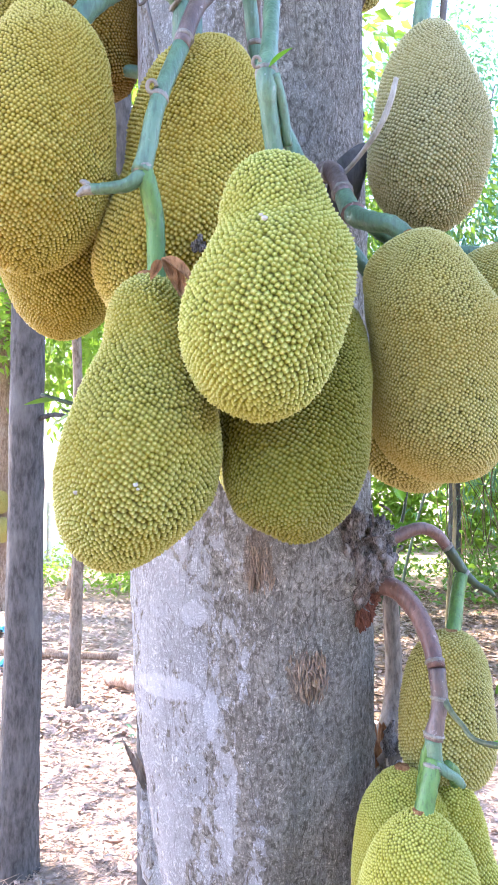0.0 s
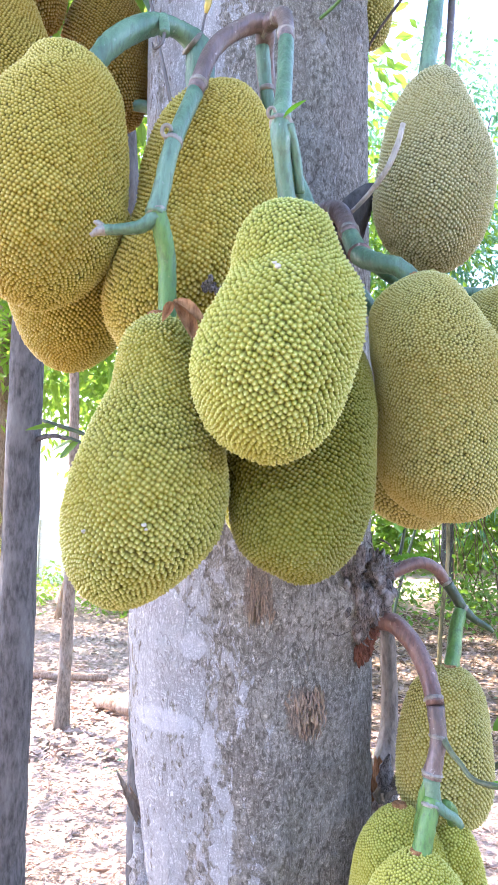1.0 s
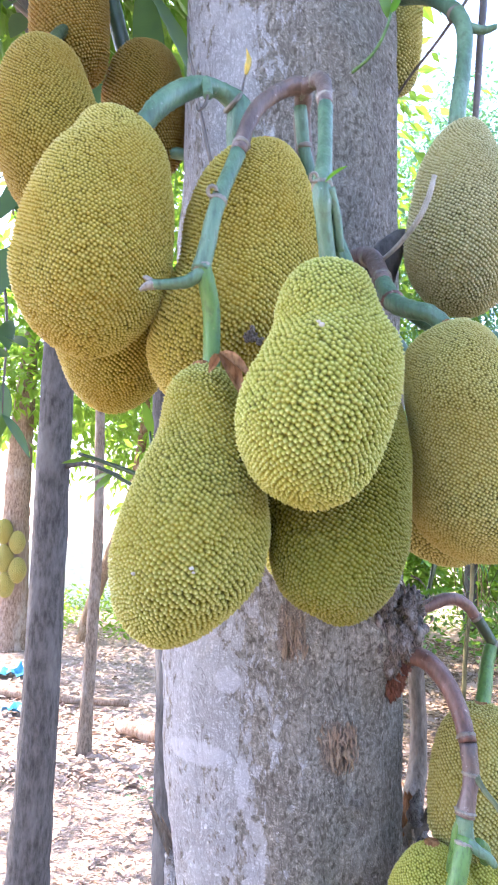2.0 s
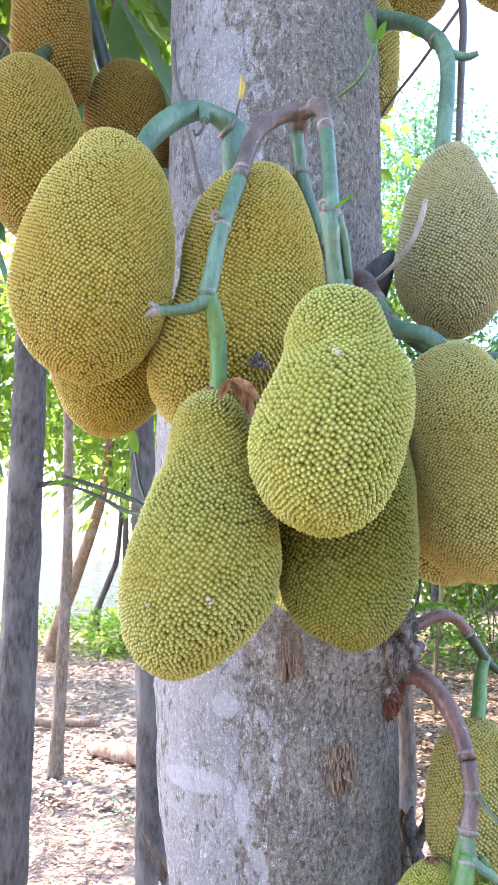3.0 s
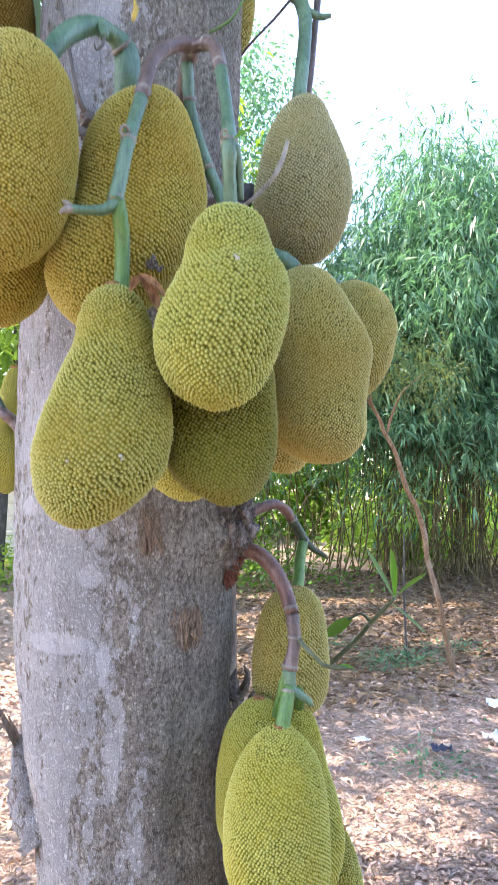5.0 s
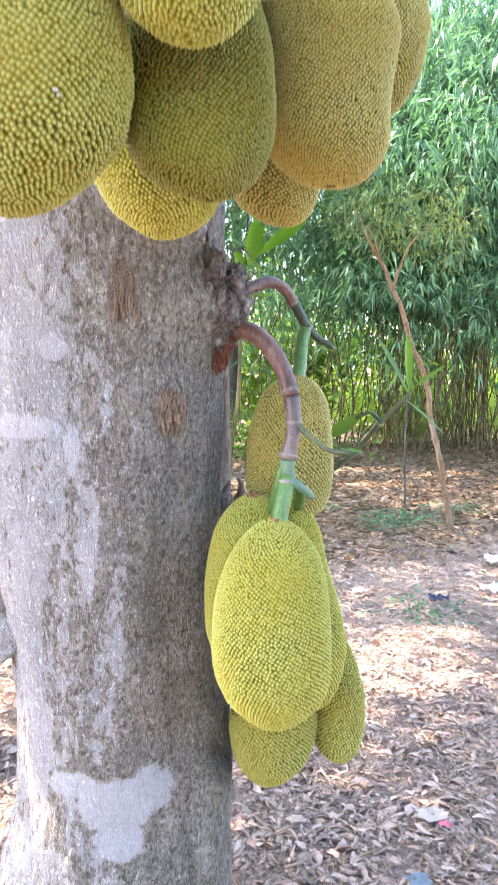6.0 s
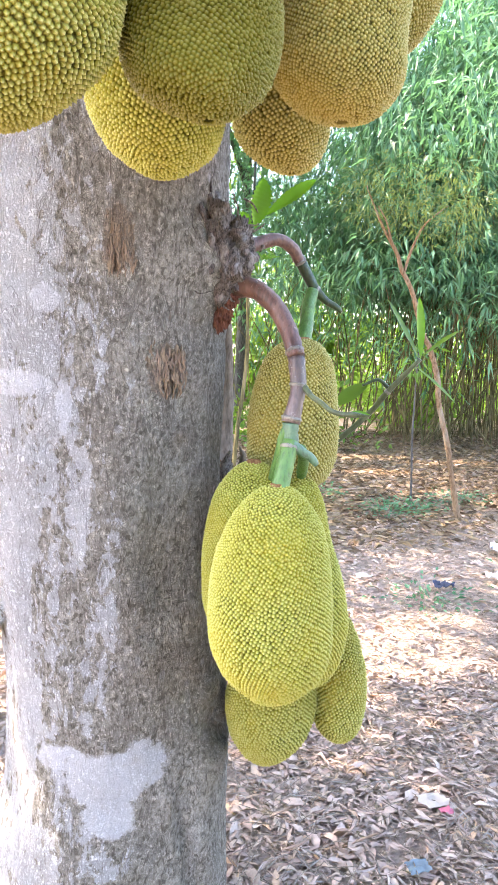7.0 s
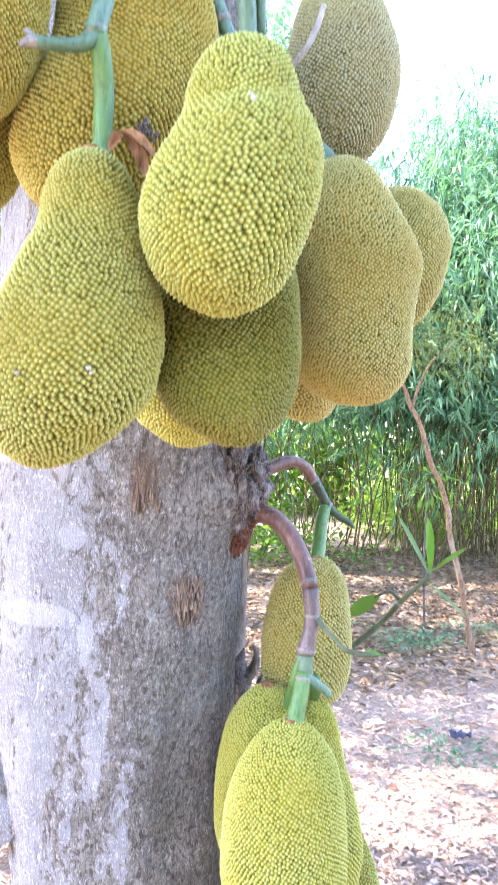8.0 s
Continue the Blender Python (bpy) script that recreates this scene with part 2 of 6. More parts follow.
def leaf_material(name, dark, light, through, rough=0.45, share=0.45):
    """A leaf that lets some light through; each leaf takes its own shade."""
    n = Nodes(name)
    isl = n.node("ShaderNodeNewGeometry").outputs["Random Per Island"]
    col = n.mix(n.ramp(isl, (0.0, 0.0), (1.0, 1.0)), dark, light)
    col = n.mix(n.ramp(n.noise(12.0, 3.0), (0.4, 0.0), (0.7, 0.35)), col, through)
    n.finish(col, rough, 0.4)
    tr = n.node("ShaderNodeBsdfTranslucent", Color=through)
    mix = n.node("ShaderNodeMixShader", Fac=share)
    n.put(mix.inputs[1], n.shader.outputs[0])
    n.put(mix.inputs[2], tr.outputs[0])
    n.put(n.out.inputs["Surface"], mix.outputs[0])
    return n.mat


def litter_material(name, *stops):
    n = Nodes(name)
    isl = n.node("ShaderNodeNewGeometry").outputs["Random Per Island"]
    col = n.ramp(isl, *stops)
    col = n.mix(n.ramp(n.noise(60.0, 4.0), (0.4, 0.0), (0.7, 0.55)), col, n.mix(0.6, col, (0.10, 0.07, 0.05)))
    n.bump(n.noise(90.0, 3.0), 0.4, 0.004)
    return n.finish(col, 0.7, 0.3)


def soil_material():
    n = Nodes("leafy_soil")
    fine = n.noise(38.0, 8.0, 0.75)
    col = n.ramp(fine, (0.28, (0.31, 0.225, 0.178)), (0.5, (0.43, 0.325, 0.258)), (0.66, (0.42, 0.325, 0.270)), (0.8, (0.403, 0.346, 0.302)))
    chips = n.ramp(n.voronoi(26.0, n.coords((1, 1.5, 1))), (0.1, 1.0), (0.45, 0.0))
    col = n.mix(n.math("MULTIPLY", chips, 0.5), col, (0.266, 0.194, 0.151))
    col = n.mix(n.ramp(n.noise(0.55, 4.0), (0.52, 0.0), (0.68, 0.5)), col, (0.144, 0.122, 0.050))
    n.bump(n.math("ADD", fine, chips), 0.9, 0.03)
    return n.finish(col, 0.9, 0.2)


def plain_material(name, colour, rough=0.6, vary=0.15, scale=20.0, bump=0.2):
    n = Nodes(name)
    f = n.noise(scale, 5.0)
    dark = tuple(c * (1 - vary) for c in colour)
    col = n.mix(n.ramp(f, (0.35, 0.0), (0.65, 1.0)), dark, colour)
    n.bump(f, bump, 0.01)
    return n.finish(col, rough, 0.4)


BUD = plain_material("yellow_bud", (0.50, 0.36, 0.06), 0.5, 0.35, 90.0)
BARK = trunk_material()
BARK_GREY = bark_material("grey_bark", (0.042, 0.040, 0.039), (0.118, 0.112, 0.108), 1.0, (0.17, 0.165, 0.16))
BARK_BROWN = bark_material("brown_bark", (0.12, 0.075, 0.05), (0.34, 0.25, 0.19), 1.0, (0.42, 0.36, 0.31))
BARK_ORANGE = bark_material("orange_bark", (0.12, 0.070, 0.040), (0.32, 0.21, 0.13), 1.6, (0.36, 0.30, 0.23))
STEM = bark_material("sucker_bark", (0.085, 0.064, 0.046), (0.23, 0.185, 0.145), 1.4, (0.30, 0.27, 0.24))
BARK_RED = bark_material("reddish_bark", (0.11, 0.050, 0.028), (0.27, 0.14, 0.085), 1.4, (0.30, 0.19, 0.13))
BARK_PALE = bark_material("pale_bark", (0.28, 0.25, 0.21), (0.52, 0.49, 0.44))
TORN = bark_material("torn_bark", (0.10, 0.066, 0.045), (0.46, 0.34, 0.24), 3.0, (0.36, 0.27, 0.22))
RED_WOOD = bark_material("torn_red_bark", (0.075, 0.026, 0.016), (0.30, 0.125, 0.082), 5.0, (0.32, 0.22, 0.18))
KNOB = bark_material("burl_bark", (0.020, 0.015, 0.013), (0.30, 0.25, 0.22), 8.0, (0.50, 0.47, 0.45))
LEAF = leaf_material("jackfruit_leaf", (0.030, 0.085, 0.022), (0.070, 0.16, 0.035), (0.20, 0.36, 0.03), 0.35, 0.4)
# dark blue-green leaf, darkened more for the shade it hangs in
LEAF_SHADED = leaf_material("shaded_hanging_leaf", (0.016, 0.046, 0.026), (0.042, 0.095, 0.050), (0.09, 0.17, 0.03), 0.42, 0.28)
LEAF_FRESH = leaf_material("fresh_leaf", (0.055, 0.18, 0.018), (0.10, 0.26, 0.025), (0.18, 0.42, 0.025), 0.30, 0.45)
LEAF_LIGHT = leaf_material("sunlit_leaf", (0.05, 0.13, 0.02), (0.14, 0.26, 0.035), (0.27, 0.45, 0.05), 0.45, 0.5)
LEAF_BAMBOO = leaf_material("bamboo_leaf", (0.028, 0.095, 0.062), (0.130, 0.260, 0.165), (0.13, 0.32, 0.12), 0.45, 0.38)
LEAF_YELLOW = leaf_material("yellowing_leaf", (0.060, 0.115, 0.045), (0.17, 0.225, 0.085), (0.22, 0.29, 0.06), 0.55, 0.35)
CULM = bark_material("bamboo_culm", (0.040, 0.036, 0.017), (0.16, 0.135, 0.062), 0.6, (0.28, 0.22, 0.12))
LITTER = litter_material("dead_leaf", (0.0, (0.38, 0.262, 0.205)), (0.25, (0.49, 0.360, 0.290)), (0.55, (0.55, 0.412, 0.335)),
                 (0.80, (0.61, 0.475, 0.390)), (0.95, (0.60, 0.390, 0.245)), (1.0, (0.68, 0.560, 0.470)))
# brown bamboo leaves, with the shade under the clump darkened into them
LITTER_BROWN_SHADED = litter_material("dead_bamboo_leaf_shaded", (0.0, (0.07, 0.042, 0.022)), (0.3, (0.14, 0.088, 0.046)), (0.6, (0.22, 0.142, 0.075)), (0.9, (0.29, 0.20, 0.115)), (1.0, (0.42, 0.31, 0.20)))
SOIL = soil_material()
STICK = bark_material("dry_stick", (0.16, 0.11, 0.08), (0.42, 0.34, 0.27), 2.0)
HUSK = bark_material("dry_husk", (0.17, 0.065, 0.025), (0.46, 0.23, 0.10), 2.0, (0.48, 0.31, 0.17))


# ---- mesh helpers ----
def mesh_of(name, verts, faces, material, smooth=True, attr=None):
    me = bpy.data.meshes.new(name)
    me.from_pydata([tuple(map(float, v)) for v in verts], [], [tuple(map(int, f)) for f in faces])
    me.materials.append(material)
    if smooth:
        me.polygons.foreach_set("use_smooth", [True] * len(me.polygons))
    if attr is not None:
        a = me.attributes.new("tip", "FLOAT", "POINT")
        a.data.foreach_set("value", np.asarray(attr, dtype=np.float32))
    me.update()
    return me


def part(name, me, parent=None, label="", category="", group="", kind=""):
    """Links a mesh as one object, under a thing or part where one is given."""
    ob = new(name, me)
    if parent is not None:
        ob.parent = parent
        ob.matrix_parent_inverse = parent.matrix_world.inverted()
    return tagged(ob, label, category, group, kind)


def thing(name, at, label, category, group="", kind=""):
    ob = new(name)
    ob.empty_display_size = 0.05
    ob.location = at
    bpy.context.view_layer.update()
    return tagged(ob, label, category, group, kind)


def joined(*pieces):
    """Several (verts, faces) as one."""
    vs, fs, k = [], [], 0
    for v, f in pieces:
        vs.append(np.asarray(v, dtype=float).reshape(-1, 3))
        fs.extend(tuple(int(i) + k for i in q) for q in f)
        k += len(vs[-1])
    return np.concatenate(vs), fs


def smooth_path(points, steps):
    """Catmull-Rom through the rows of points (any number of columns)."""
    p = np.asarray(points, dtype=float)
    p = np.vstack([2 * p[0] - p[1], p, 2 * p[-1] - p[-2]])
    out = []
    for i in range(1, len(p) - 2):
        for t in np.arange(steps) / steps:
            a, b, c, d = p[i - 1], p[i], p[i + 1], p[i + 2]
            out.append(0.5 * (2 * b + (c - a) * t + (2 * a - 5 * b + 4 * c - d) * t * t + (3 * b - a - 3 * c + d) * t ** 3))
    out.append(p[-2])
    return np.array(out)


def tube(points, sides=10, steps=6, lumps=0.06, seed=0, caps=True):
    """A round limb along rows of (x, y, z, radius)."""
    p = smooth_path(points, steps)
    r = np.random.default_rng(seed)
    tang = np.gradient(p[:, :3], axis=0)
    tang /= np.linalg.norm(tang, axis=1)[:, None] + 1e-12
    ref = np.array([0.31, 0.94, 0.12]) if abs(tang[0][2]) > 0.6 else np.array([0.1, 0.2, 1.0])
    verts, faces = [], []
    u = np.cross(tang[0], ref)
    for i, (q, d) in enumerate(zip(p, tang)):
        u = u - d * (u @ d)
        u /= np.linalg.norm(u) + 1e-12
        w = np.cross(d, u)
        a = np.arange(sides) * 2 * math.pi / sides
        rad = max(q[3], 0.0004) * (1 + lumps * r.standard_normal(sides) * 0.6)
        verts.extend(q[:3] + (np.cos(a) * rad)[:, None] * u + (np.sin(a) * rad)[:, None] * w)
    n = len(p)
    for i in range(n - 1):
        for j in range(sides):
            k = (j + 1) % sides
            faces.append((i * sides + j, i * sides + k, (i + 1) * sides + k, (i + 1) * sides + j))
    if caps:
        faces.append(tuple(range(sides - 1, -1, -1)))
        faces.append(tuple(range((n - 1) * sides, n * sides)))
    return np.array(verts), faces


def collar(p, axis, radius, height=0.0026, bulge=1.14):
    """A swollen ring round a stalk at a node."""
    a = Vector(axis).normalized()
    p = Vector(p)
    rows = [(*(p + a * (height * s)), radius * k) for s, k in ((-1.2, 1.0), (-0.5, bulge * 0.97), (0.0, bulge), (0.5, bulge * 0.95), (1.2, 1.0))]
    return tube(rows, 12, 2, 0.08, int(abs(p.x * 9000)) % 97)


def lump(center, radii, seed, rough=0.35, freq=3.0, cuts=4):
    """A rough knob: a ball with strong uneven relief."""
    bm = bmesh.new()
    bmesh.ops.create_icosphere(bm, subdivisions=cuts, radius=1)
    off = Vector((seed * 3.1, seed * 1.7, seed * 0.9))
    for v in bm.verts:
        d = noise.fractal(v.co * freq + off, 0.9, 2.1, 5) * rough + abs(noise.noise(v.co * freq * 2.7 + off)) * rough * 0.6
        v.co *= 1 + d
        v.co = Vector((v.co.x * radii[0], v.co.y * radii[1], v.co.z * radii[2])) + Vector(center)
    verts = np.array([v.co[:] for v in bm.verts])
    faces = [tuple(v.index for v in f.verts) for f in bm.faces]
    bm.free()
    return verts, faces


def blade(base, tip, width, up, droop=0.0, fold=0.25, n=6, ribs=0.0, broad=0.85):
    """A real leaf blade: pointed oval with a folded midrib, bending down along its length."""
    base, tip, up = Vector(base), Vector(tip), Vector(up)
    along = tip - base
    length = along.length
    side = along.cross(up).normalized()
    nor = side.cross(along).normalized()
    verts, faces = [], []
    for i in range(n + 1):
        t = i / n
        w = width * 0.5 * math.sin(math.pi * min(1, t ** broad)) ** (0.8 if broad < 1 else 0.62) if 0 < t < 1 else width * 0.02
        rib = w * ribs * (i % 2)
        c = base + along * t - Vector((0, 0, 1)) * (droop * length * t * t)
        verts += [c - side * w + nor * (w * fold + rib), c - nor * rib, c + side * w + nor * (w * fold + rib)]
    for i in range(n):
        for j in range(2):
            a = i * 3 + j
            faces.append((a, a + 1, a + 4, a + 3))
    return np.array([v[:] for v in verts]), faces


def many_leaves(at, along, width_share, length, seed, fold=0.3):
    """Many small folded leaves at once: places, directions and lengths as arrays. Four triangles each."""
    r = np.random.default_rng(seed)
    n = len(at)
    d = along / (np.linalg.norm(along, axis=1)[:, None] + 1e-9)
    ref = r.standard_normal((n, 3)) * 0.5 + np.array([0, 0, 1.0])
    s = np.cross(d, ref)
    s /= np.linalg.norm(s, axis=1)[:, None] + 1e-9
    up = np.cross(s, d)
    L = np.asarray(length).reshape(-1, 1) * np.ones((n, 1))
    w = L * width_share * 0.5
    mid = at + d * L * 0.45 - np.array([0, 0, 1.0]) * L * 0.04
    tip = at + d * L - np.array([0, 0, 1.0]) * L * r.uniform(0.05, 0.3, (n, 1))
    v = np.stack([at, mid - s * w + up * w * fold, mid, mid + s * w + up * w * fold, tip], axis=1).reshape(-1, 3)
    k = np.arange(n)[:, None] * 5
    f = np.concatenate([k + np.array([0, 2, 1]), k + np.array([0, 3, 2]), k + np.array([1, 2, 4]), k + np.array([2, 3, 4])])
    return v, f


def fast_mesh(name, verts, tris, material, smooth=False):
    me = bpy.data.meshes.new(name)
    nv, nf = len(verts), len(tris)
    me.vertices.add(nv)
    me.vertices.foreach_set("co", np.asarray(verts, dtype=np.float32).ravel())
    me.loops.add(nf * 3)
    me.loops.foreach_set("vertex_index", np.asarray(tris, dtype=np.int32).ravel())
    me.polygons.add(nf)
    me.polygons.foreach_set("loop_start", np.arange(nf, dtype=np.int32) * 3)
    me.polygons.foreach_set("use_smooth", np.full(nf, smooth))
    me.materials.append(material)
    me.update(calc_edges=True)
    return me


# ---- ground ----
def ground_height(x, y):
    return 0.020 * math.sin(x * 1.7 + 0.4) * math.sin(y * 1.3) + 0.018 * noise.noise(Vector((x * 2.1, y * 2.1, 0.0)))


def make_ground():
    """One sheet to the horizon, finer near the tree."""
    ring = np.concatenate([np.linspace(0.0, 12, 90), np.geomspace(12.6, 900, 26)])
    n = 120
    verts, faces = [(0, 3, ground_height(0, 3))], []
    for rad in ring[1:]:
        for j in range(n):
            a = 2 * math.pi * j / n
            x, y = rad * math.cos(a), 3 + rad * math.sin(a)
            verts.append((x, y, ground_height(x, y) if rad < 14 else 0.0))
    for j in range(n):
        faces.append((0, 1 + j, 1 + (j + 1) % n))
    for i in range(len(ring) - 2):
        for j in range(n):
            a, b = 1 + i * n + j, 1 + i * n + (j + 1) % n
            faces.append((a, a + n, b + n, b))
    return part("ground", mesh_of("ground", verts, faces, SOIL), None, "bare brown soil under a litter of dead leaves", "ground", kind="structure")


GROUND = make_ground()


# ---- the jackfruit tree ----
AXIS = [(0.0, 0.050, 1.385, 0.250), (0.18, 0.052, 1.370, 0.226), (0.42, 0.054, 1.356, 0.213), (0.60, 0.055, 1.345, 0.205), (0.75, 0.047, 1.333, 0.202), (0.9, 0.031, 1.323, 0.205), (1.05, 0.015, 1.311, 0.212),
        (1.27, 0.003, 1.296, 0.221), (1.75, 0.0, 1.270, 0.212), (2.3, 0.0, 1.247, 0.203), (2.9, 0.0, 1.215, 0.195), (3.6, 0.02, 1.17, 0.17)]


def trunk_at(z):
    a = np.array(AXIS)
    return [float(np.interp(z, a[:, 0], a[:, k])) for k in (1, 2, 3)]


def trunk_point(x, z, proud=0.0):
    """The point of the bark's front at that x and height."""
    cx, cy, r = trunk_at(z)
    s = max(-0.98, min(0.98, (x - cx) / r))
    q = math.sqrt(1 - s * s)
    return Vector((cx + s * (r + proud), cy - q * (r + proud), z)), Vector((s, -q, 0))


def make_trunk():
    rows = smooth_path([(z, x, y, r) for z, x, y, r in AXIS], 26)
    sides = 150
    verts, faces = [], []
    bulges = ((0.205, 0.57, 0.06, 0.018), (0.195, 0.70, 0.05, 0.012), (0.16, 1.42, 0.08, 0.035), (0.08, 2.38, 0.10, 0.022),
              (0.10, 2.25, 0.09, 0.015))
    for z, x, y, r in rows:
        for j in range(sides):
            a = 2 * math.pi * j / sides
            d = Vector((math.cos(a), math.sin(a), 0))
            p = Vector((x, y, z)) + d * r
            k = 0.012 * noise.noise(Vector((d.x * 2.2, d.y * 2.2, z * 1.4)))
            k += 0.0045 * noise.fractal(Vector((p.x * 16, p.y * 16, z * 7)), 0.8, 2.0, 4)
            k += 0.0022 * noise.fractal(Vector((p.x * 70, p.y * 70, z * 30)), 0.8, 2.0, 3)
            for bx, bz, w, h in bulges:
                if p.y < 1.45:
                    q = ((p.x - bx) ** 2 + (z - bz) ** 2) / (w * w)
                    if q < 4:
                        k += h * math.exp(-2.2 * q)
            if p.y < 1.40 and z < 0.60:
                low = min(1.0, (0.60 - z) / 0.10)
                k += low * (0.016 * math.exp(-((p.x - 0.200) / 0.030) ** 2) - 0.016 * math.exp(-((p.x - 0.148 - 0.010 * math.sin(z * 22)) / 0.010) ** 2))
            flare = max(0.0, 0.48 - z)
            k += flare * 0.22 * max(0.0, math.cos(a - 3.4)) ** 3 + flare * 0.15 * max(0.0, math.cos(a - 1.2)) ** 3
            verts.append(p + d * k)
    for i in range(len(rows) - 1):
        for j in range(sides):
            b = (j + 1) % sides
            faces.append((i * sides + j, i * sides + b, (i + 1) * sides + b, (i + 1) * sides + j))
    return mesh_of("trunk", verts, faces, BARK)


TREE = thing("jackfruit_tree", (0.045, 1.385, 0), "mature jackfruit tree with pale lichened grey trunk bearing fruit", "tree")
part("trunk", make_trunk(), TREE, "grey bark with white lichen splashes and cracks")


def limb(name, rows, material, parent=TREE, label="", sides=12, steps=7, lumps=0.05, rings=(), ring_material=None, seed=1):
    ob = part(name, mesh_of(name, *tube(rows, sides, steps, lumps, seed), material), parent, label)
    for at in rings:
        i = max(0, min(len(rows) - 2, int(at)))
        f = at - i
        p = [rows[i][k] * (1 - f) + rows[i + 1][k] * f for k in range(4)]
        ax = [rows[i + 1][k] - rows[i][k] for k in range(3)]
        part("node", mesh_of("node", *collar(p[:3], ax, p[3]), ring_material or NODE), ob)
    return ob


# crown limbs over the fruit
CROWN_LIMBS = [
    [(0.02, 1.17, 3.5, 0.16), (-0.5, 0.9, 4.1, 0.10), (-1.4, 0.3, 4.7, 0.06), (-2.4, -0.4, 5.2, 0.03)],
    [(0.02, 1.17, 3.4, 0.15), (0.5, 1.5, 4.2, 0.10), (1.4, 2.2, 4.9, 0.06), (2.4, 2.8, 5.4, 0.03)],
    [(0.02, 1.17, 3.5, 0.15), (-0.3, 1.8, 4.2, 0.10), (-1.2, 2.8, 4.9, 0.06), (-2.0, 3.6, 5.3, 0.03)],
    [(0.02, 1.17, 3.4, 0.15), (0.3, 0.5, 4.2, 0.10), (1.1, -0.4, 4.9, 0.06), (1.8, -1.2, 5.3, 0.03)],
    [(0.02, 1.17, 3.5, 0.16), (0.05, 1.15, 4.6, 0.11), (0.0, 1.2, 5.8, 0.06), (0.1, 1.1, 6.6, 0.03)],
]
for rows in CROWN_LIMBS:
    limb("crown_limb", rows, BARK_GREY, sides=9)


SUNBEAMS = ((1.42, 2.62, 0.36, 0.30), (1.75, 2.92, 0.22, 0.12), (1.06, 1.62, 0.13, 0.11), (0.55, 1.95, 0.10, 0.08), (3.45, 7.85, 1.0, 0.26), (2.4, 8.3, 0.8, 0.22), (4.6, 7.3, 0.6, 0.2), (3.5, 6.8, 0.45, 0.22),
            (3.4, 5.75, 0.40, 0.18), (1.9, 6.5, 0.6, 0.28), (2.5, 5.9, 0.3, 0.1), (1.5, 5.5, 0.35, 0.2), (2.3, 7.2, 0.6, 0.25), (1.3, 7.0, 0.4, 0.2), (-0.3, 5.2, 0.45, 0.3), (-1.1, 5.7, 0.4, 0.25))


def crown_leaves(centres, n, length, share, seed, spread=(1, 1, 0.6), droop=0.4):
    """Leaves in loose tufts round many small centres."""
    r = np.random.default_rng(seed)
    c = np.asarray(centres, dtype=float)
    pick = r.integers(0, len(c), n)
    off = r.standard_normal((n, 3)) * np.asarray(spread)
    at = c[pick] + off
    # openings in the canopy that let sunbeams down to the litter
    foot = at - np.array(SUN_DIR) * (at[:, 2:] / SUN_DIR.z)
    keep = np.ones(n, bool)
    for x, y, a, b in SUNBEAMS:
        keep &= (((foot[:, 0] - x) / a) ** 2 + ((foot[:, 1] - y) / b) ** 2 > 1) | (at[:, 2] < 2.3) | (r.uniform(size=n) < 0.06)
    at, off = at[keep], off[keep]
    n = len(at)
    along = off * 0.8 + r.standard_normal((n, 3)) * 0.35 * np.mean(spread)
    along[:, 2] -= droop * np.mean(spread) * r.uniform(0.3, 1.6, n)
    return many_leaves(at, along, share, r.uniform(0.7, 1.25, n) * length, seed + 1)


def tuft_centres(n, middle, radii, seed, hollow=0.2):
    r = np.random.default_rng(seed)
    d = r.standard_normal((n, 3))
    d /= np.linalg.norm(d, axis=1)[:, None]
    k = r.uniform(hollow, 1, (n, 1)) ** 0.5
    return np.asarray(middle) + d * k * np.asarray(radii)


# the second group extends the unseen crown sunward to shade trunk and fruit
centres = np.concatenate([tuft_centres(190, (-0.6, 1.5, 5.2), (3.0, 2.9, 1.2), 11), tuft_centres(90, (-1.9, 1.9, 4.5), (1.4, 1.5, 0.6), 12)])
centres = centres[(centres[:, 2] > 2.3 + 0.9 * np.hypot(centres[:, 0] + 0.24, centres[:, 1] + 0.2)) | (centres[:, 0] < -0.9)]
v, f = crown_leaves(centres, 14500, 0.15, 0.5, 21, (0.30, 0.30, 0.22))
part("crown", fast_mesh("crown", v, f, LEAF), TREE, "dark green oval leaves", kind="stuff")


# ---- jackfruits ----
def pchip(t, x, y):
    """Shape-keeping cubic through (x, y)."""
    x, y = np.asarray(x, float), np.asarray(y, float)
    h, d = np.diff(x), np.diff(y) / np.diff(x)
    m = np.zeros(len(x))
    for i in range(1, len(x) - 1):
        if d[i - 1] * d[i] > 0:
            w1, w2 = 2 * h[i] + h[i - 1], h[i] + 2 * h[i - 1]
            m[i] = (w1 + w2) / (w1 / d[i - 1] + w2 / d[i])
    m[0], m[-1] = d[0], d[-1]
    i = np.clip(np.searchsorted(x, t) - 1, 0, len(x) - 2)
    s = (t - x[i]) / h[i]
    return ((1 + 2 * s) * (1 - s) ** 2 * y[i] + s * (1 - s) ** 2 * h[i] * m[i] + s * s * (3 - 2 * s) * y[i + 1] + s * s * (s - 1) * h[i] * m[i + 1])


GOLDEN = math.pi * (3 - math.sqrt(5))


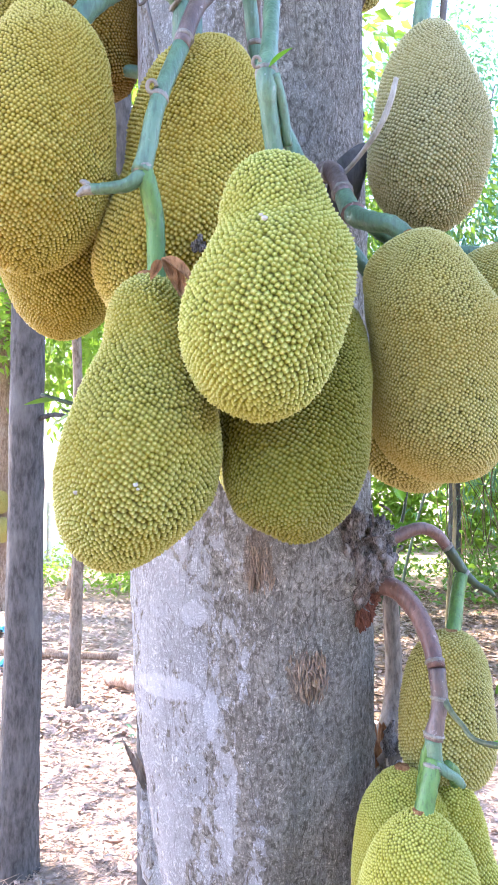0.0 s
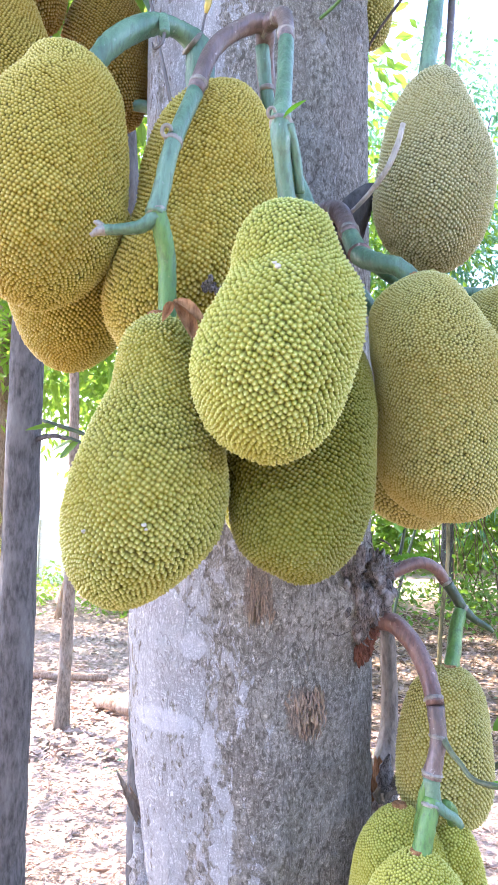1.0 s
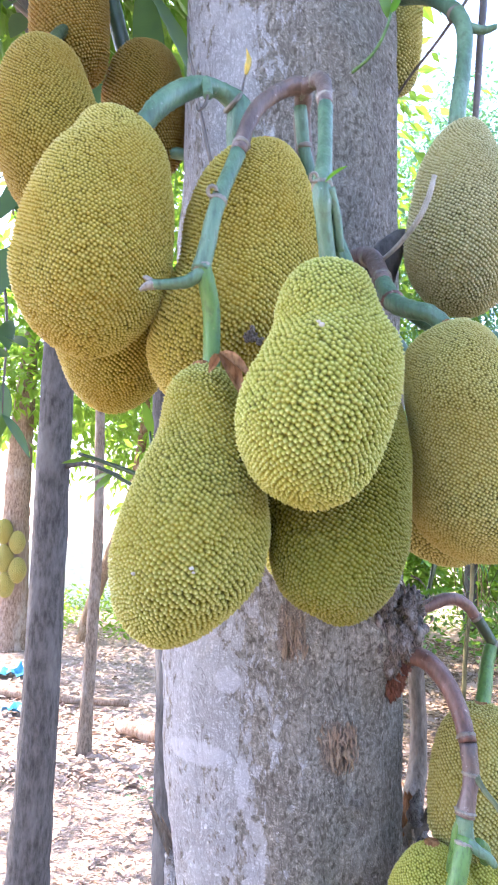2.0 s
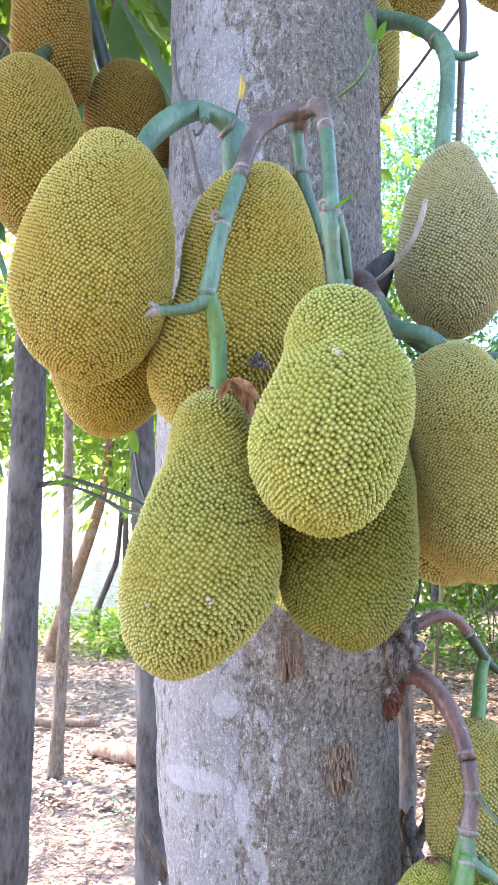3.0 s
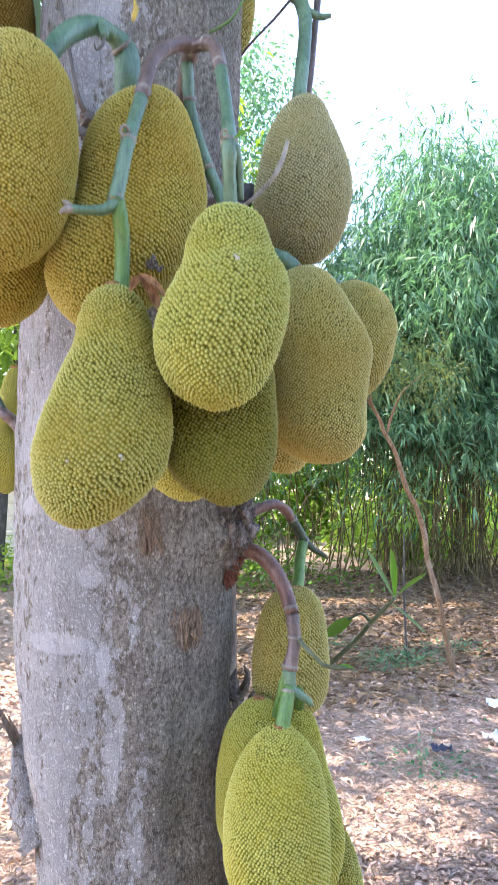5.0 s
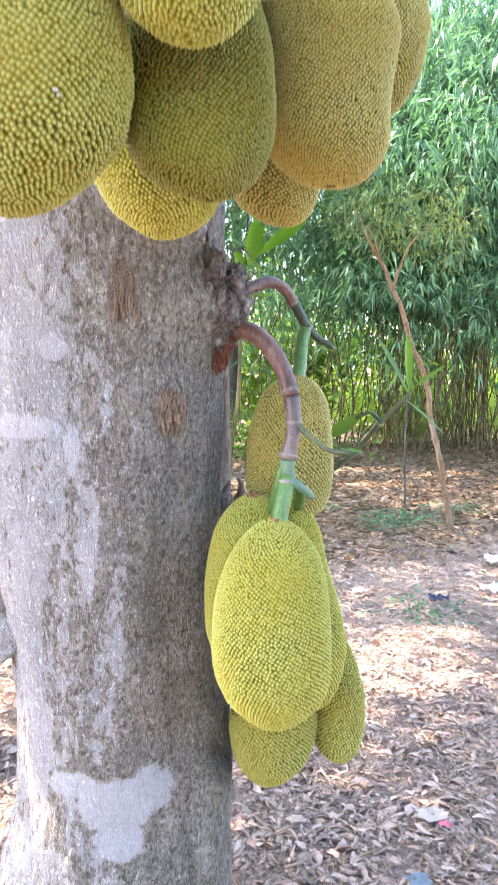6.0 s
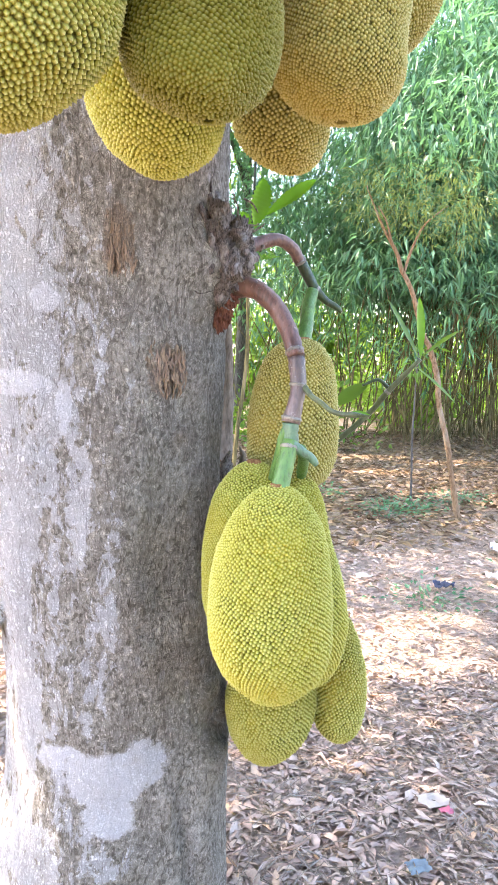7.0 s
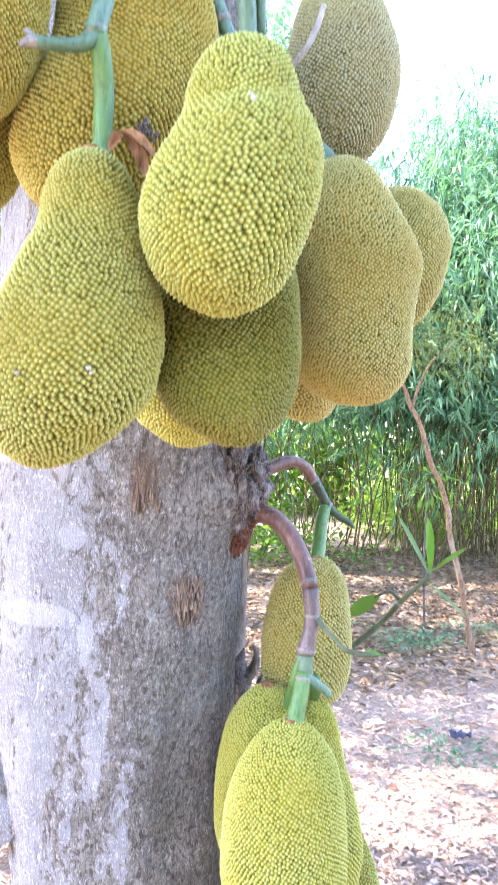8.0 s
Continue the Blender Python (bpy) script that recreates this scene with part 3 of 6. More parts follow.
def jackfruit(knots, depth, material, label, group, seed, lean=0.0, flat=1.0, spacing=0.0068, height=0.55, lumps=0.03, ring=None, dents=()):
    """A lobed fruit: rows of (x, z, radius) from top to bottom, at the plane y = depth, leaning by lean from top to bottom.
    Its rind carries low spikes in golden-angle order; dents are (share of the height, angle, their two sizes, depth)."""
    spacing *= 0.84
    k = np.array(knots, dtype=float)
    z, x, r = k[:, 1], k[:, 0], k[:, 2]
    span = z[0] - z[-1]
    s_k = (z[0] - z) / span
    r2 = r * r
    r2[0] = r2[-1] = 0.0
    off = np.random.default_rng(seed).uniform(0, 50, 3)

    def surface(s, a, more=0.0):
        rad = np.maximum(np.sqrt(np.maximum(pchip(s, s_k, r2), 1e-9)) + more, 1e-4)
        bend = depth + lean * (s - 0.5)
        cx = pchip(s, s_k, x)
        wob = np.array([noise.noise(Vector((math.cos(b) * 1.3 + off[0], math.sin(b) * 1.3 + off[1], q * 3.2 + off[2]))) for q, b in zip(s, a)])
        rad = rad * (1 + lumps * 2 * wob)
        for q, b, ws, wa, deep in dents:
            turn = (a - b + math.pi) % (2 * math.pi) - math.pi
            rad = rad * (1 - deep * np.exp(-((s - q) / ws) ** 2 - (turn / wa) ** 2))
        return np.stack([cx + rad * np.cos(a), bend + rad * flat * np.sin(a), z[0] - s * span], axis=1)

    # body under the spikes
    rows, cols = 32, 40
    ss = (1 - np.cos(np.linspace(0, math.pi, rows))) / 2
    S, A = np.repeat(ss, cols), np.tile(np.arange(cols) * 2 * math.pi / cols, rows)
    body = surface(S, A, -0.32 * height * spacing)
    bf = [(i * cols + j, (i + 1) * cols + j, (i + 1) * cols + (j + 1) % cols, i * cols + (j + 1) % cols) for i in range(rows - 1) for j in range(cols)]
    # spike places: equal areas along the axis, golden angle round it
    fine = np.linspace(0, 1, 800)
    rad = np.sqrt(np.maximum(pchip(fine, s_k, r2), 0))
    ds = np.sqrt(np.diff(rad) ** 2 + (np.diff(fine) * span) ** 2 + np.diff(pchip(fine, s_k, x)) ** 2)
    dense = 1 + 0.7 * (1 - fine) ** 2 + 0.5 * fine ** 8
    area = np.concatenate([[0], np.cumsum(2 * math.pi * 0.5 * (rad[1:] + rad[:-1]) * ds * dense[1:])])
    n = int(area[-1] / (spacing ** 2 * 0.87))
    idx = np.arange(n) + 0.5
    g = np.random.default_rng(seed + 1)
    s = np.interp(idx / n * area[-1] + g.normal(0, 2.2, n) * area[-1] / n, area, fine)
    a = (idx * GOLDEN + g.normal(0, 0.18, n) * spacing / np.maximum(np.interp(s, fine, rad), 0.01)) % (2 * math.pi)
    s = np.clip(s, 0.0015, 0.9985)
    p = surface(s, a)
    # push spikes that stand too close apart, along the surface
    want = spacing * 1.06 / np.sqrt(np.interp(s, fine, dense))
    reach = int(min(n - 1, 2.2 * 2 * math.pi * rad.max() / spacing))
    for _ in range(4):
        push = np.zeros_like(p)
        for k in range(1, reach):
            d = p[k:] - p[:-k]
            q = np.sqrt(np.einsum("ij,ij->i", d, d)) + 1e-9
            w = np.maximum(want[k:] - q, 0) / q * 0.38
            d *= w[:, None]
            push[k:] += d
            push[:-k] -= d
        p = p + push
        s = np.clip((z[0] - p[:, 2]) / span, 0.0015, 0.9985)
        a = np.arctan2((p[:, 1] - depth - lean * (s - 0.5)) / flat, p[:, 0] - pchip(s, s_k, x))
        p = surface(s, a)
    # a last small disorder, so that no rows line up
    a = a + g.normal(0, 0.055, n) * spacing / np.maximum(np.interp(s, fine, rad), 0.012)
    s = np.clip(s + g.normal(0, 0.055, n) * spacing / span, 0.0015, 0.9985)
    p = surface(s, a)
    e = 0.004
    du = surface(s, a + e) - surface(s, a - e)
    dv = surface(np.clip(s + e, 0, 1), a) - surface(np.clip(s - e, 0, 1), a)
    du /= np.linalg.norm(du, axis=1)[:, None] + 1e-12
    nor = np.cross(dv, du)
    nor /= np.linalg.norm(nor, axis=1)[:, None] + 1e-12
    mid = np.stack([pchip(s, s_k, x), depth + lean * (s - 0.5), p[:, 2]], axis=1)
    flip = np.sum(nor * (p - mid), axis=1) < 0
    nor[flip] *= -1
    dv = np.cross(nor, du)
    size = spacing * g.normal(1.0, 0.07, n) / np.sqrt(np.interp(s, fine, dense))
    tall = size * height * g.normal(1.0, 0.12, n)
    # each spike is a low six-sided pyramid, its foot sunk between its neighbours
    sides = 5
    phase = g.uniform(0, 2 * math.pi, n)
    verts = np.zeros((n, sides + 1, 3))
    for j in range(sides):
        b = phase + j * 2 * math.pi / sides
        dirs = np.cos(b)[:, None] * du + np.sin(b)[:, None] * dv
        verts[:, j] = p + dirs * (size * 0.80)[:, None] - nor * (tall * 0.32)[:, None]
    sag = np.array([0, 0, -1.0]) * (tall * 0.22)[:, None]
    verts[:, -1] = p + nor * tall[:, None] + sag + g.normal(0, 0.0003, (n, 3))
    base = len(body) + np.arange(n) * (sides + 1)
    faces = np.concatenate([np.stack([base + j, base + (j + 1) % sides, base + sides], axis=1) for j in range(sides)])
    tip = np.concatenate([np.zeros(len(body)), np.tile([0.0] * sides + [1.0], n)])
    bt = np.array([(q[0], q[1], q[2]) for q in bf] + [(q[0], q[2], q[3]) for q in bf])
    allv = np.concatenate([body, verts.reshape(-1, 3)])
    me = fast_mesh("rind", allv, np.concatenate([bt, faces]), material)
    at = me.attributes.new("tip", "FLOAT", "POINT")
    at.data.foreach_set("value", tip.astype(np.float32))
    fruit = thing("jackfruit", (x[0], depth - lean * 0.5, z[0]), label, "fruit", group)
    part("rind", me, fruit)
    # the dry ring where the stalk enters
    at = ring or (float(x[0]), depth - lean * 0.5, float(z[0]) - 0.002)
    dry = collar(at, (0, 0, 1) if not ring else (0.7, 0.05, 0.7), 0.0095 if not ring else 0.0145, 0.0035, 1.3 if not ring else 1.1)
    part("stalk_ring", mesh_of("stalk_ring", *dry, HUSK), fruit, "dry brown ring")
    return fruit


UP = "jackfruits hanging in the upper bunch"
LOW = "jackfruits hanging in the lower bunch"
TOP = "jackfruits high on the trunk"

jackfruit([(-0.230, 2.0944, 0), (-0.228, 2.0895, 0.0193), (-0.224, 2.0777, 0.0353), (-0.220, 2.0639, 0.0455), (-0.220, 2.0492, 0.0542), (-0.224, 2.0315, 0.0655), (-0.230, 2.0098, 0.0745), (-0.235, 1.9813, 0.0831), (-0.239, 1.9528, 0.0889),
           (-0.241, 1.9252, 0.0911), (-0.243, 1.8977, 0.0910), (-0.244, 1.8712, 0.0857), (-0.244, 1.8436, 0.0766), (-0.245, 1.8240, 0.0643), (-0.245, 1.8033, 0.0434), (-0.245, 1.7905, 0.0173), (-0.244, 1.7856, 0)],
          0.755, RIND_OCHRE, "large ochre-green spiky jackfruit with a narrow shoulder on a bent stalk", UP, 1, spacing=0.0062, ring=(-0.189, 0.754, 2.071))
jackfruit([(-0.038, 2.0880, 0), (-0.039, 2.0811, 0.0203), (-0.046, 2.0654, 0.0453), (-0.050, 2.0418, 0.0634), (-0.052, 2.0113, 0.0761), (-0.053, 1.9729, 0.0849), (-0.052, 1.9356, 0.0877), (-0.059, 1.8972, 0.0916), (-0.071, 1.8677, 0.0958),
           (-0.079, 1.8451, 0.0955), (-0.090, 1.8156, 0.0900), (-0.099, 1.7861, 0.0757), (-0.106, 1.7645, 0.0572), (-0.116, 1.7468, 0.0313), (-0.121, 1.7340, 0)],
          0.815, RIND_OCHRE, "long ochre-green jackfruit with a dark hole, hanging against the trunk", UP, 2, spacing=0.0069)
jackfruit([(-0.101, 1.7678, 0), (-0.100, 1.7629, 0.0165), (-0.100, 1.7502, 0.0309), (-0.099, 1.7326, 0.0396), (-0.098, 1.7091, 0.0455), (-0.098, 1.6914, 0.0501), (-0.100, 1.6738, 0.0563), (-0.102, 1.6513, 0.0638), (-0.103, 1.6278, 0.0710),
           (-0.105, 1.6053, 0.0770), (-0.107, 1.5827, 0.0804), (-0.111, 1.5651, 0.0808), (-0.114, 1.5426, 0.0780), (-0.118, 1.5259, 0.0721), (-0.123, 1.5093, 0.0635), (-0.127, 1.4956, 0.0524), (-0.131, 1.4809, 0.0368), (-0.133, 1.4721, 0.0210),
           (-0.135, 1.4672, 0)],
          0.703, RIND_GREEN, "long yellow-green spiky jackfruit, slightly curved, on a green stalk", UP, 3, spacing=0.0068, dents=((0.62, -0.75, 0.10, 0.6, 0.05), (0.25, -2.6, 0.08, 0.8, 0.05)))
jackfruit([(0.027, 1.8584, 0), (0.028, 1.8545, 0.0209), (0.029, 1.8467, 0.0342), (0.028, 1.8302, 0.0436), (0.028, 1.8127, 0.0494), (0.031, 1.7952, 0.0557), (0.033, 1.7846, 0.0614), (0.032, 1.7739, 0.0653), (0.030, 1.7612, 0.0689),
           (0.025, 1.7437, 0.0735), (0.021, 1.7224, 0.0765), (0.018, 1.7068, 0.0761), (0.015, 1.6854, 0.0722), (0.013, 1.6650, 0.0657), (0.013, 1.6437, 0.0551), (0.014, 1.6281, 0.0416), (0.015, 1.6184, 0.0254), (0.016, 1.6116, 0)],
          0.635, RIND_BRIGHT, "bright green pear-shaped jackfruit with a waist, in front of the bunch", UP, 4, spacing=0.0070, dents=((0.28, -1.75, 0.080, 1.1, 0.115),))
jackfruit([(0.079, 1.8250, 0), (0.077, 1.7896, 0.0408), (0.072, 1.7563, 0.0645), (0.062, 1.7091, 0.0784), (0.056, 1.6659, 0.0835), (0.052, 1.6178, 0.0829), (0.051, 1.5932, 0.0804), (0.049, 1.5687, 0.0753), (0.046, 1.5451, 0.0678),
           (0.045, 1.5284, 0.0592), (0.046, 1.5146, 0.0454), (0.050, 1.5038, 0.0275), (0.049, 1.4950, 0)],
          0.80, RIND_GREEN_SHADED, "green jackfruit half hidden under its neighbours", UP, 5, lean=-0.20, spacing=0.0062, dents=((0.60, -1.75, 0.10, 0.55, 0.10),))
jackfruit([(0.220, 1.8624, 0), (0.210, 1.8565, 0.0187), (0.210, 1.8486, 0.0343), (0.207, 1.8398, 0.0449), (0.205, 1.8250, 0.0569), (0.207, 1.8113, 0.0643), (0.216, 1.7827, 0.0727), (0.225, 1.7552, 0.0792), (0.232, 1.7277, 0.0812),
           (0.232, 1.6785, 0.0775), (0.231, 1.6451, 0.0766), (0.232, 1.6107, 0.0757), (0.234, 1.5900, 0.0675), (0.236, 1.5743, 0.0539), (0.239, 1.5625, 0.0370), (0.238, 1.5546, 0)],
          0.84, RIND_OLIVE, "lumpy olive-green jackfruit on a thick reddish stalk", UP, 6, spacing=0.0056, lumps=0.025, ring=(0.200, 0.842, 1.850), dents=((0.12, -2.3, 0.10, 0.5, 0.16),))
jackfruit([(0.335, 1.872, 0), (0.336, 1.848, 0.050), (0.338, 1.815, 0.065), (0.341, 1.785, 0.069), (0.341, 1.745, 0.063), (0.335, 1.70, 0.048), (0.33, 1.665, 0)],
          0.93, RIND_OLIVE, "small round olive jackfruit beside a larger one", UP, 7, spacing=0.0057)
jackfruit([(-0.245, 2.02, 0), (-0.252, 1.99, 0.062), (-0.254, 1.93, 0.088), (-0.250, 1.87, 0.086), (-0.248, 1.82, 0.075), (-0.248, 1.785, 0.060), (-0.249, 1.762, 0.037), (-0.25, 1.748, 0)],
          0.925, RIND_OCHRE, "ochre jackfruit hidden behind a larger one", UP, 8, spacing=0.0062)
jackfruit([(0.045, 1.80, 0), (0.045, 1.76, 0.055), (0.043, 1.69, 0.078), (0.040, 1.62, 0.086), (0.041, 1.575, 0.083), (0.045, 1.53, 0.066), (0.047, 1.505, 0.036), (0.046, 1.493, 0)],
          0.93, RIND_PALE, "yellow-green jackfruit resting against the trunk", UP, 9, spacing=0.0072, flat=0.9)
jackfruit([(0.235, 1.80, 0), (0.236, 1.76, 0.048), (0.236, 1.70, 0.064), (0.233, 1.64, 0.068), (0.230, 1.60, 0.067), (0.234, 1.57, 0.055), (0.244, 1.548, 0.030), (0.249, 1.540, 0)],
          1.03, RIND_OLIVE, "olive jackfruit hanging behind another", UP, 10, spacing=0.0072)
jackfruit([(0.270, 2.2210, 0), (0.267, 2.2122, 0.0230), (0.263, 2.1945, 0.0382), (0.260, 2.1729, 0.0489), (0.259, 2.1464, 0.0610), (0.260, 2.1209, 0.0706), (0.262, 2.0944, 0.0785), (0.263, 2.0689, 0.0835), (0.262, 2.0346, 0.0860),
           (0.260, 2.0013, 0.0834), (0.260, 1.9757, 0.0759), (0.261, 1.9502, 0.0621), (0.262, 1.9296, 0.0432), (0.263, 1.9169, 0.0215), (0.265, 1.9110, 0)],
          0.988, RIND_GREY_HAZED, "grey-green pear-shaped jackfruit hanging beside the trunk", TOP, 11)
jackfruit([(-0.418, 2.412, 0), (-0.420, 2.403, 0.022), (-0.420, 2.390, 0.041), (-0.419, 2.370, 0.057), (-0.418, 2.341, 0.068), (-0.414, 2.312, 0.075), (-0.408, 2.274, 0.083), (-0.401, 2.235, 0.089), (-0.398, 2.206, 0.090), (-0.395, 2.177, 0.084),
           (-0.395, 2.149, 0.072), (-0.397, 2.120, 0.054), (-0.396, 2.098, 0.035), (-0.392, 2.083, 0.018), (-0.391, 2.075, 0)],
          1.06, RIND_AMBER, "large ochre jackfruit hanging below a brown one", TOP, 12, spacing=0.0074)
jackfruit([(-0.287, 2.55, 0), (-0.287, 2.525, 0.05), (-0.288, 2.48, 0.074), (-0.288, 2.43, 0.082), (-0.285, 2.37, 0.080), (-0.282, 2.305, 0.065), (-0.28, 2.27, 0)],
          1.27, RIND_BROWN_SHADED, "brownish ochre jackfruit in deep shade", TOP, 13, spacing=0.0080)
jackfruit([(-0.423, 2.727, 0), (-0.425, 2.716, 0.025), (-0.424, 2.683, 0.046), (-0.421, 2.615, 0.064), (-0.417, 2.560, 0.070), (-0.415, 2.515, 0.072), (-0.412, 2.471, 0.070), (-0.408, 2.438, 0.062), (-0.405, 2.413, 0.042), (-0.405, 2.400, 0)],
          1.17, RIND_BROWN_SHADED, "brown jackfruit above a larger ochre one", TOP, 14, spacing=0.0080)
jackfruit([(0.232, 2.80, 0), (0.232, 2.76, 0.04), (0.23, 2.70, 0.055), (0.23, 2.62, 0.053), (0.232, 2.56, 0.043), (0.234, 2.515, 0)],
          1.38, RIND_OLIVE, "shaded grey-green jackfruit close to the trunk", TOP, 15, spacing=0.0092)
jackfruit([(0.315, 3.10, 0), (0.315, 3.05, 0.07), (0.315, 2.97, 0.104), (0.314, 2.90, 0.108), (0.316, 2.845, 0.094), (0.320, 2.81, 0.062), (0.322, 2.785, 0)],
          1.43, RIND_OLIVE, "shaded jackfruit with a blunt bottom", TOP, 16, spacing=0.0092)
jackfruit([(0.512, 3.05, 0), (0.512, 3.0, 0.065), (0.512, 2.92, 0.097), (0.511, 2.86, 0.099), (0.510, 2.80, 0.086), (0.513, 2.755, 0.056), (0.515, 2.728, 0)],
          1.30, RIND_OLIVE, "shaded jackfruit hanging clear against the sky", TOP, 17, spacing=0.0092)
jackfruit([(-0.249, 1.668, 0), (-0.248, 1.645, 0.020), (-0.246, 1.61, 0.034), (-0.243, 1.56, 0.041), (-0.241, 1.515, 0.031), (-0.240, 1.485, 0)],
          1.54, RIND_PALE, "small pale green jackfruit behind the trunk", TOP, 18, spacing=0.0066, height=0.4)
jackfruit([(-0.228, 1.78, 0), (-0.228, 1.755, 0.022), (-0.226, 1.70, 0.034), (-0.225, 1.66, 0.028), (-0.225, 1.635, 0)],
          1.56, RIND_PALE, "small pale green jackfruit behind the trunk", TOP, 19, spacing=0.0066, height=0.4)
# lower bunch
jackfruit([(0.237, 1.098, 0), (0.236, 1.074, 0.044), (0.235, 1.041, 0.067), (0.233, 0.999, 0.081), (0.233, 0.956, 0.089), (0.234, 0.913, 0.092),
           (0.235, 0.869, 0.090), (0.238, 0.824, 0.077), (0.241, 0.788, 0.048), (0.239, 0.765, 0)],
          1.005, RIND_PALE, "bright yellow-green oval jackfruit at the front of the bunch", LOW, 20, spacing=0.0076, height=0.56)
jackfruit([(0.234, 1.115, 0), (0.235, 1.079, 0.051), (0.241, 1.043, 0.073), (0.246, 0.996, 0.086), (0.250, 0.95, 0.093), (0.254, 0.892, 0.095), (0.262, 0.834, 0.084), (0.268, 0.785, 0.055), (0.27, 0.755, 0)],
          1.115, RIND_PALE, "yellow-green jackfruit pressed against the trunk", LOW, 21, spacing=0.0076, height=0.56, flat=0.75)
jackfruit([(0.318, 1.092, 0), (0.317, 1.064, 0.033), (0.314, 1.036, 0.046), (0.316, 0.988, 0.055), (0.322, 0.939, 0.064), (0.328, 0.89, 0.070), (0.333, 0.84, 0.073), (0.336, 0.79, 0.065), (0.34, 0.745, 0.045), (0.342, 0.72, 0)],
          1.125, RIND_PALE, "yellow-green jackfruit at the back of the bunch", LOW, 22, spacing=0.0076, height=0.56)
jackfruit([(0.315, 0.83, 0), (0.313, 0.79, 0.045), (0.309, 0.73, 0.068), (0.303, 0.67, 0.080), (0.302, 0.615, 0.070), (0.300, 0.574, 0.046), (0.297, 0.547, 0)],
          1.19, RIND_GREEN, "green jackfruit lowest in the bunch", LOW, 23, spacing=0.0076, height=0.56)
jackfruit([(0.430, 0.825, 0), (0.428, 0.80, 0.022), (0.427, 0.764, 0.038), (0.429, 0.711, 0.0475), (0.428, 0.656, 0.049), (0.431, 0.612, 0.038), (0.435, 0.580, 0)],
          1.17, RIND_GREEN, "small slim green jackfruit low in the bunch", LOW, 24, spacing=0.0076, height=0.56)
jackfruit([(0.330, 1.312, 0), (0.325, 1.300, 0.036), (0.322, 1.275, 0.055), (0.321, 1.237, 0.066), (0.319, 1.20, 0.072), (0.318, 1.162, 0.075), (0.318, 1.123, 0.074), (0.323, 1.085, 0.058), (0.333, 1.058, 0)],
          1.17, RIND_OLIVE, "olive-green jackfruit with a flat top on its own stalk", LOW, 25, spacing=0.0076, height=0.56)


jackfruit([(-0.330, 2.100, 0), (-0.330, 2.085, 0.026), (-0.328, 2.055, 0.048), (-0.326, 2.01, 0.060), (-0.325, 1.96, 0.061), (-0.325, 1.91, 0.052), (-0.326, 1.875, 0.034), (-0.327, 1.855, 0)],
          1.08, RIND_OLIVE, "grey-green jackfruit tucked behind larger ones", UP, 26, spacing=0.0072)


# ---- stalks of the upper bunch ----
limb("fruit_stalk", [(-0.16, 1.25, 2.30, 0.012), (-0.28, 1.23, 2.30, 0.010), (-0.345, 1.14, 2.20, 0.0095), (-0.330, 1.08, 2.092, 0.0095)], STALK_GREEN, label="green stalk in shade", seed=44)
# bent green stalk of the large ochre fruit
limb("fruit_stalk", [(-0.196, 0.750, 2.055, 0.0113), (-0.181, 0.757, 2.086, 0.0128), (-0.169, 0.770, 2.111, 0.0140), (-0.154, 0.785, 2.133, 0.0146), (-0.137, 0.800, 2.152, 0.0139), (-0.119, 0.815, 2.164, 0.0122),
                     (-0.097, 0.832, 2.166, 0.0122), (-0.076, 0.845, 2.150, 0.0180), (-0.073, 0.850, 2.10, 0.0189), (-0.060, 0.90, 2.04, 0.0189), (-0.03, 1.06, 1.98, 0.0198)],
     STALK_GREEN, label="thick green stalk", sides=14, rings=(6.6,), seed=3)
limb("stub", [(-0.118, 0.805, 2.165, 0.0071), (-0.114, 0.792, 2.145, 0.0063), (-0.113, 0.786, 2.132, 0.0063)], STALK_GREEN, label="cut green stub")
limb("withered_flower", [(-0.113, 0.786, 2.133, 0.0023), (-0.116, 0.783, 2.118, 0.0023), (-0.124, 0.782, 2.110, 0.0016), (-0.127, 0.782, 2.118, 0.0010)], TWIG, label="withered dark flower stalk", sides=6)
limb("bud_stalk", [(-0.074, 0.845, 2.168, 0.0020), (-0.071, 0.842, 2.185, 0.0017), (-0.068, 0.840, 2.198, 0.0016)], TWIG, label="thin dark stalk", sides=6)
limb("bud", [(-0.068, 0.840, 2.197, 0.0020), (-0.066, 0.839, 2.207, 0.0044), (-0.064, 0.838, 2.216, 0.0040), (-0.066, 0.838, 2.226, 0.0020), (-0.068, 0.838, 2.234, 0.0005)], BUD, label="yellow leaf bud", sides=8)
# brown arch that carries three fruits
limb("fruit_stalk", [(0.05, 1.08, 1.98, 0.0180), (0.025, 0.93, 2.05, 0.0127), (0.008, 0.82, 2.115, 0.0115), (0.006, 0.775, 2.135, 0.0115), (-0.02, 0.768, 2.128, 0.0103), (-0.052, 0.748, 2.088, 0.0099),
                     (-0.070, 0.724, 2.022, 0.0094)],
     STALK_BROWN, label="brown arched stalk", sides=14, rings=(3.1, 5.8), seed=4)
limb("fruit_stalk", [(-0.070, 0.724, 2.022, 0.0094), (-0.089, 0.694, 1.948, 0.0091), (-0.100, 0.686, 1.89, 0.0094), (-0.105, 0.683, 1.866, 0.0107)],
     STALK_GREEN, label="green stalk of a long fruit", sides=14, rings=(0.98,), seed=5)
limb("fruit_stalk", [(-0.104, 0.684, 1.872, 0.0095), (-0.098, 0.688, 1.852, 0.0099), (-0.093, 0.698, 1.82, 0.0096), (-0.092, 0.704, 1.755, 0.0099)],
     STALK_LEAF, label="bright green end of a stalk", sides=14, rings=(0.05,), seed=6)
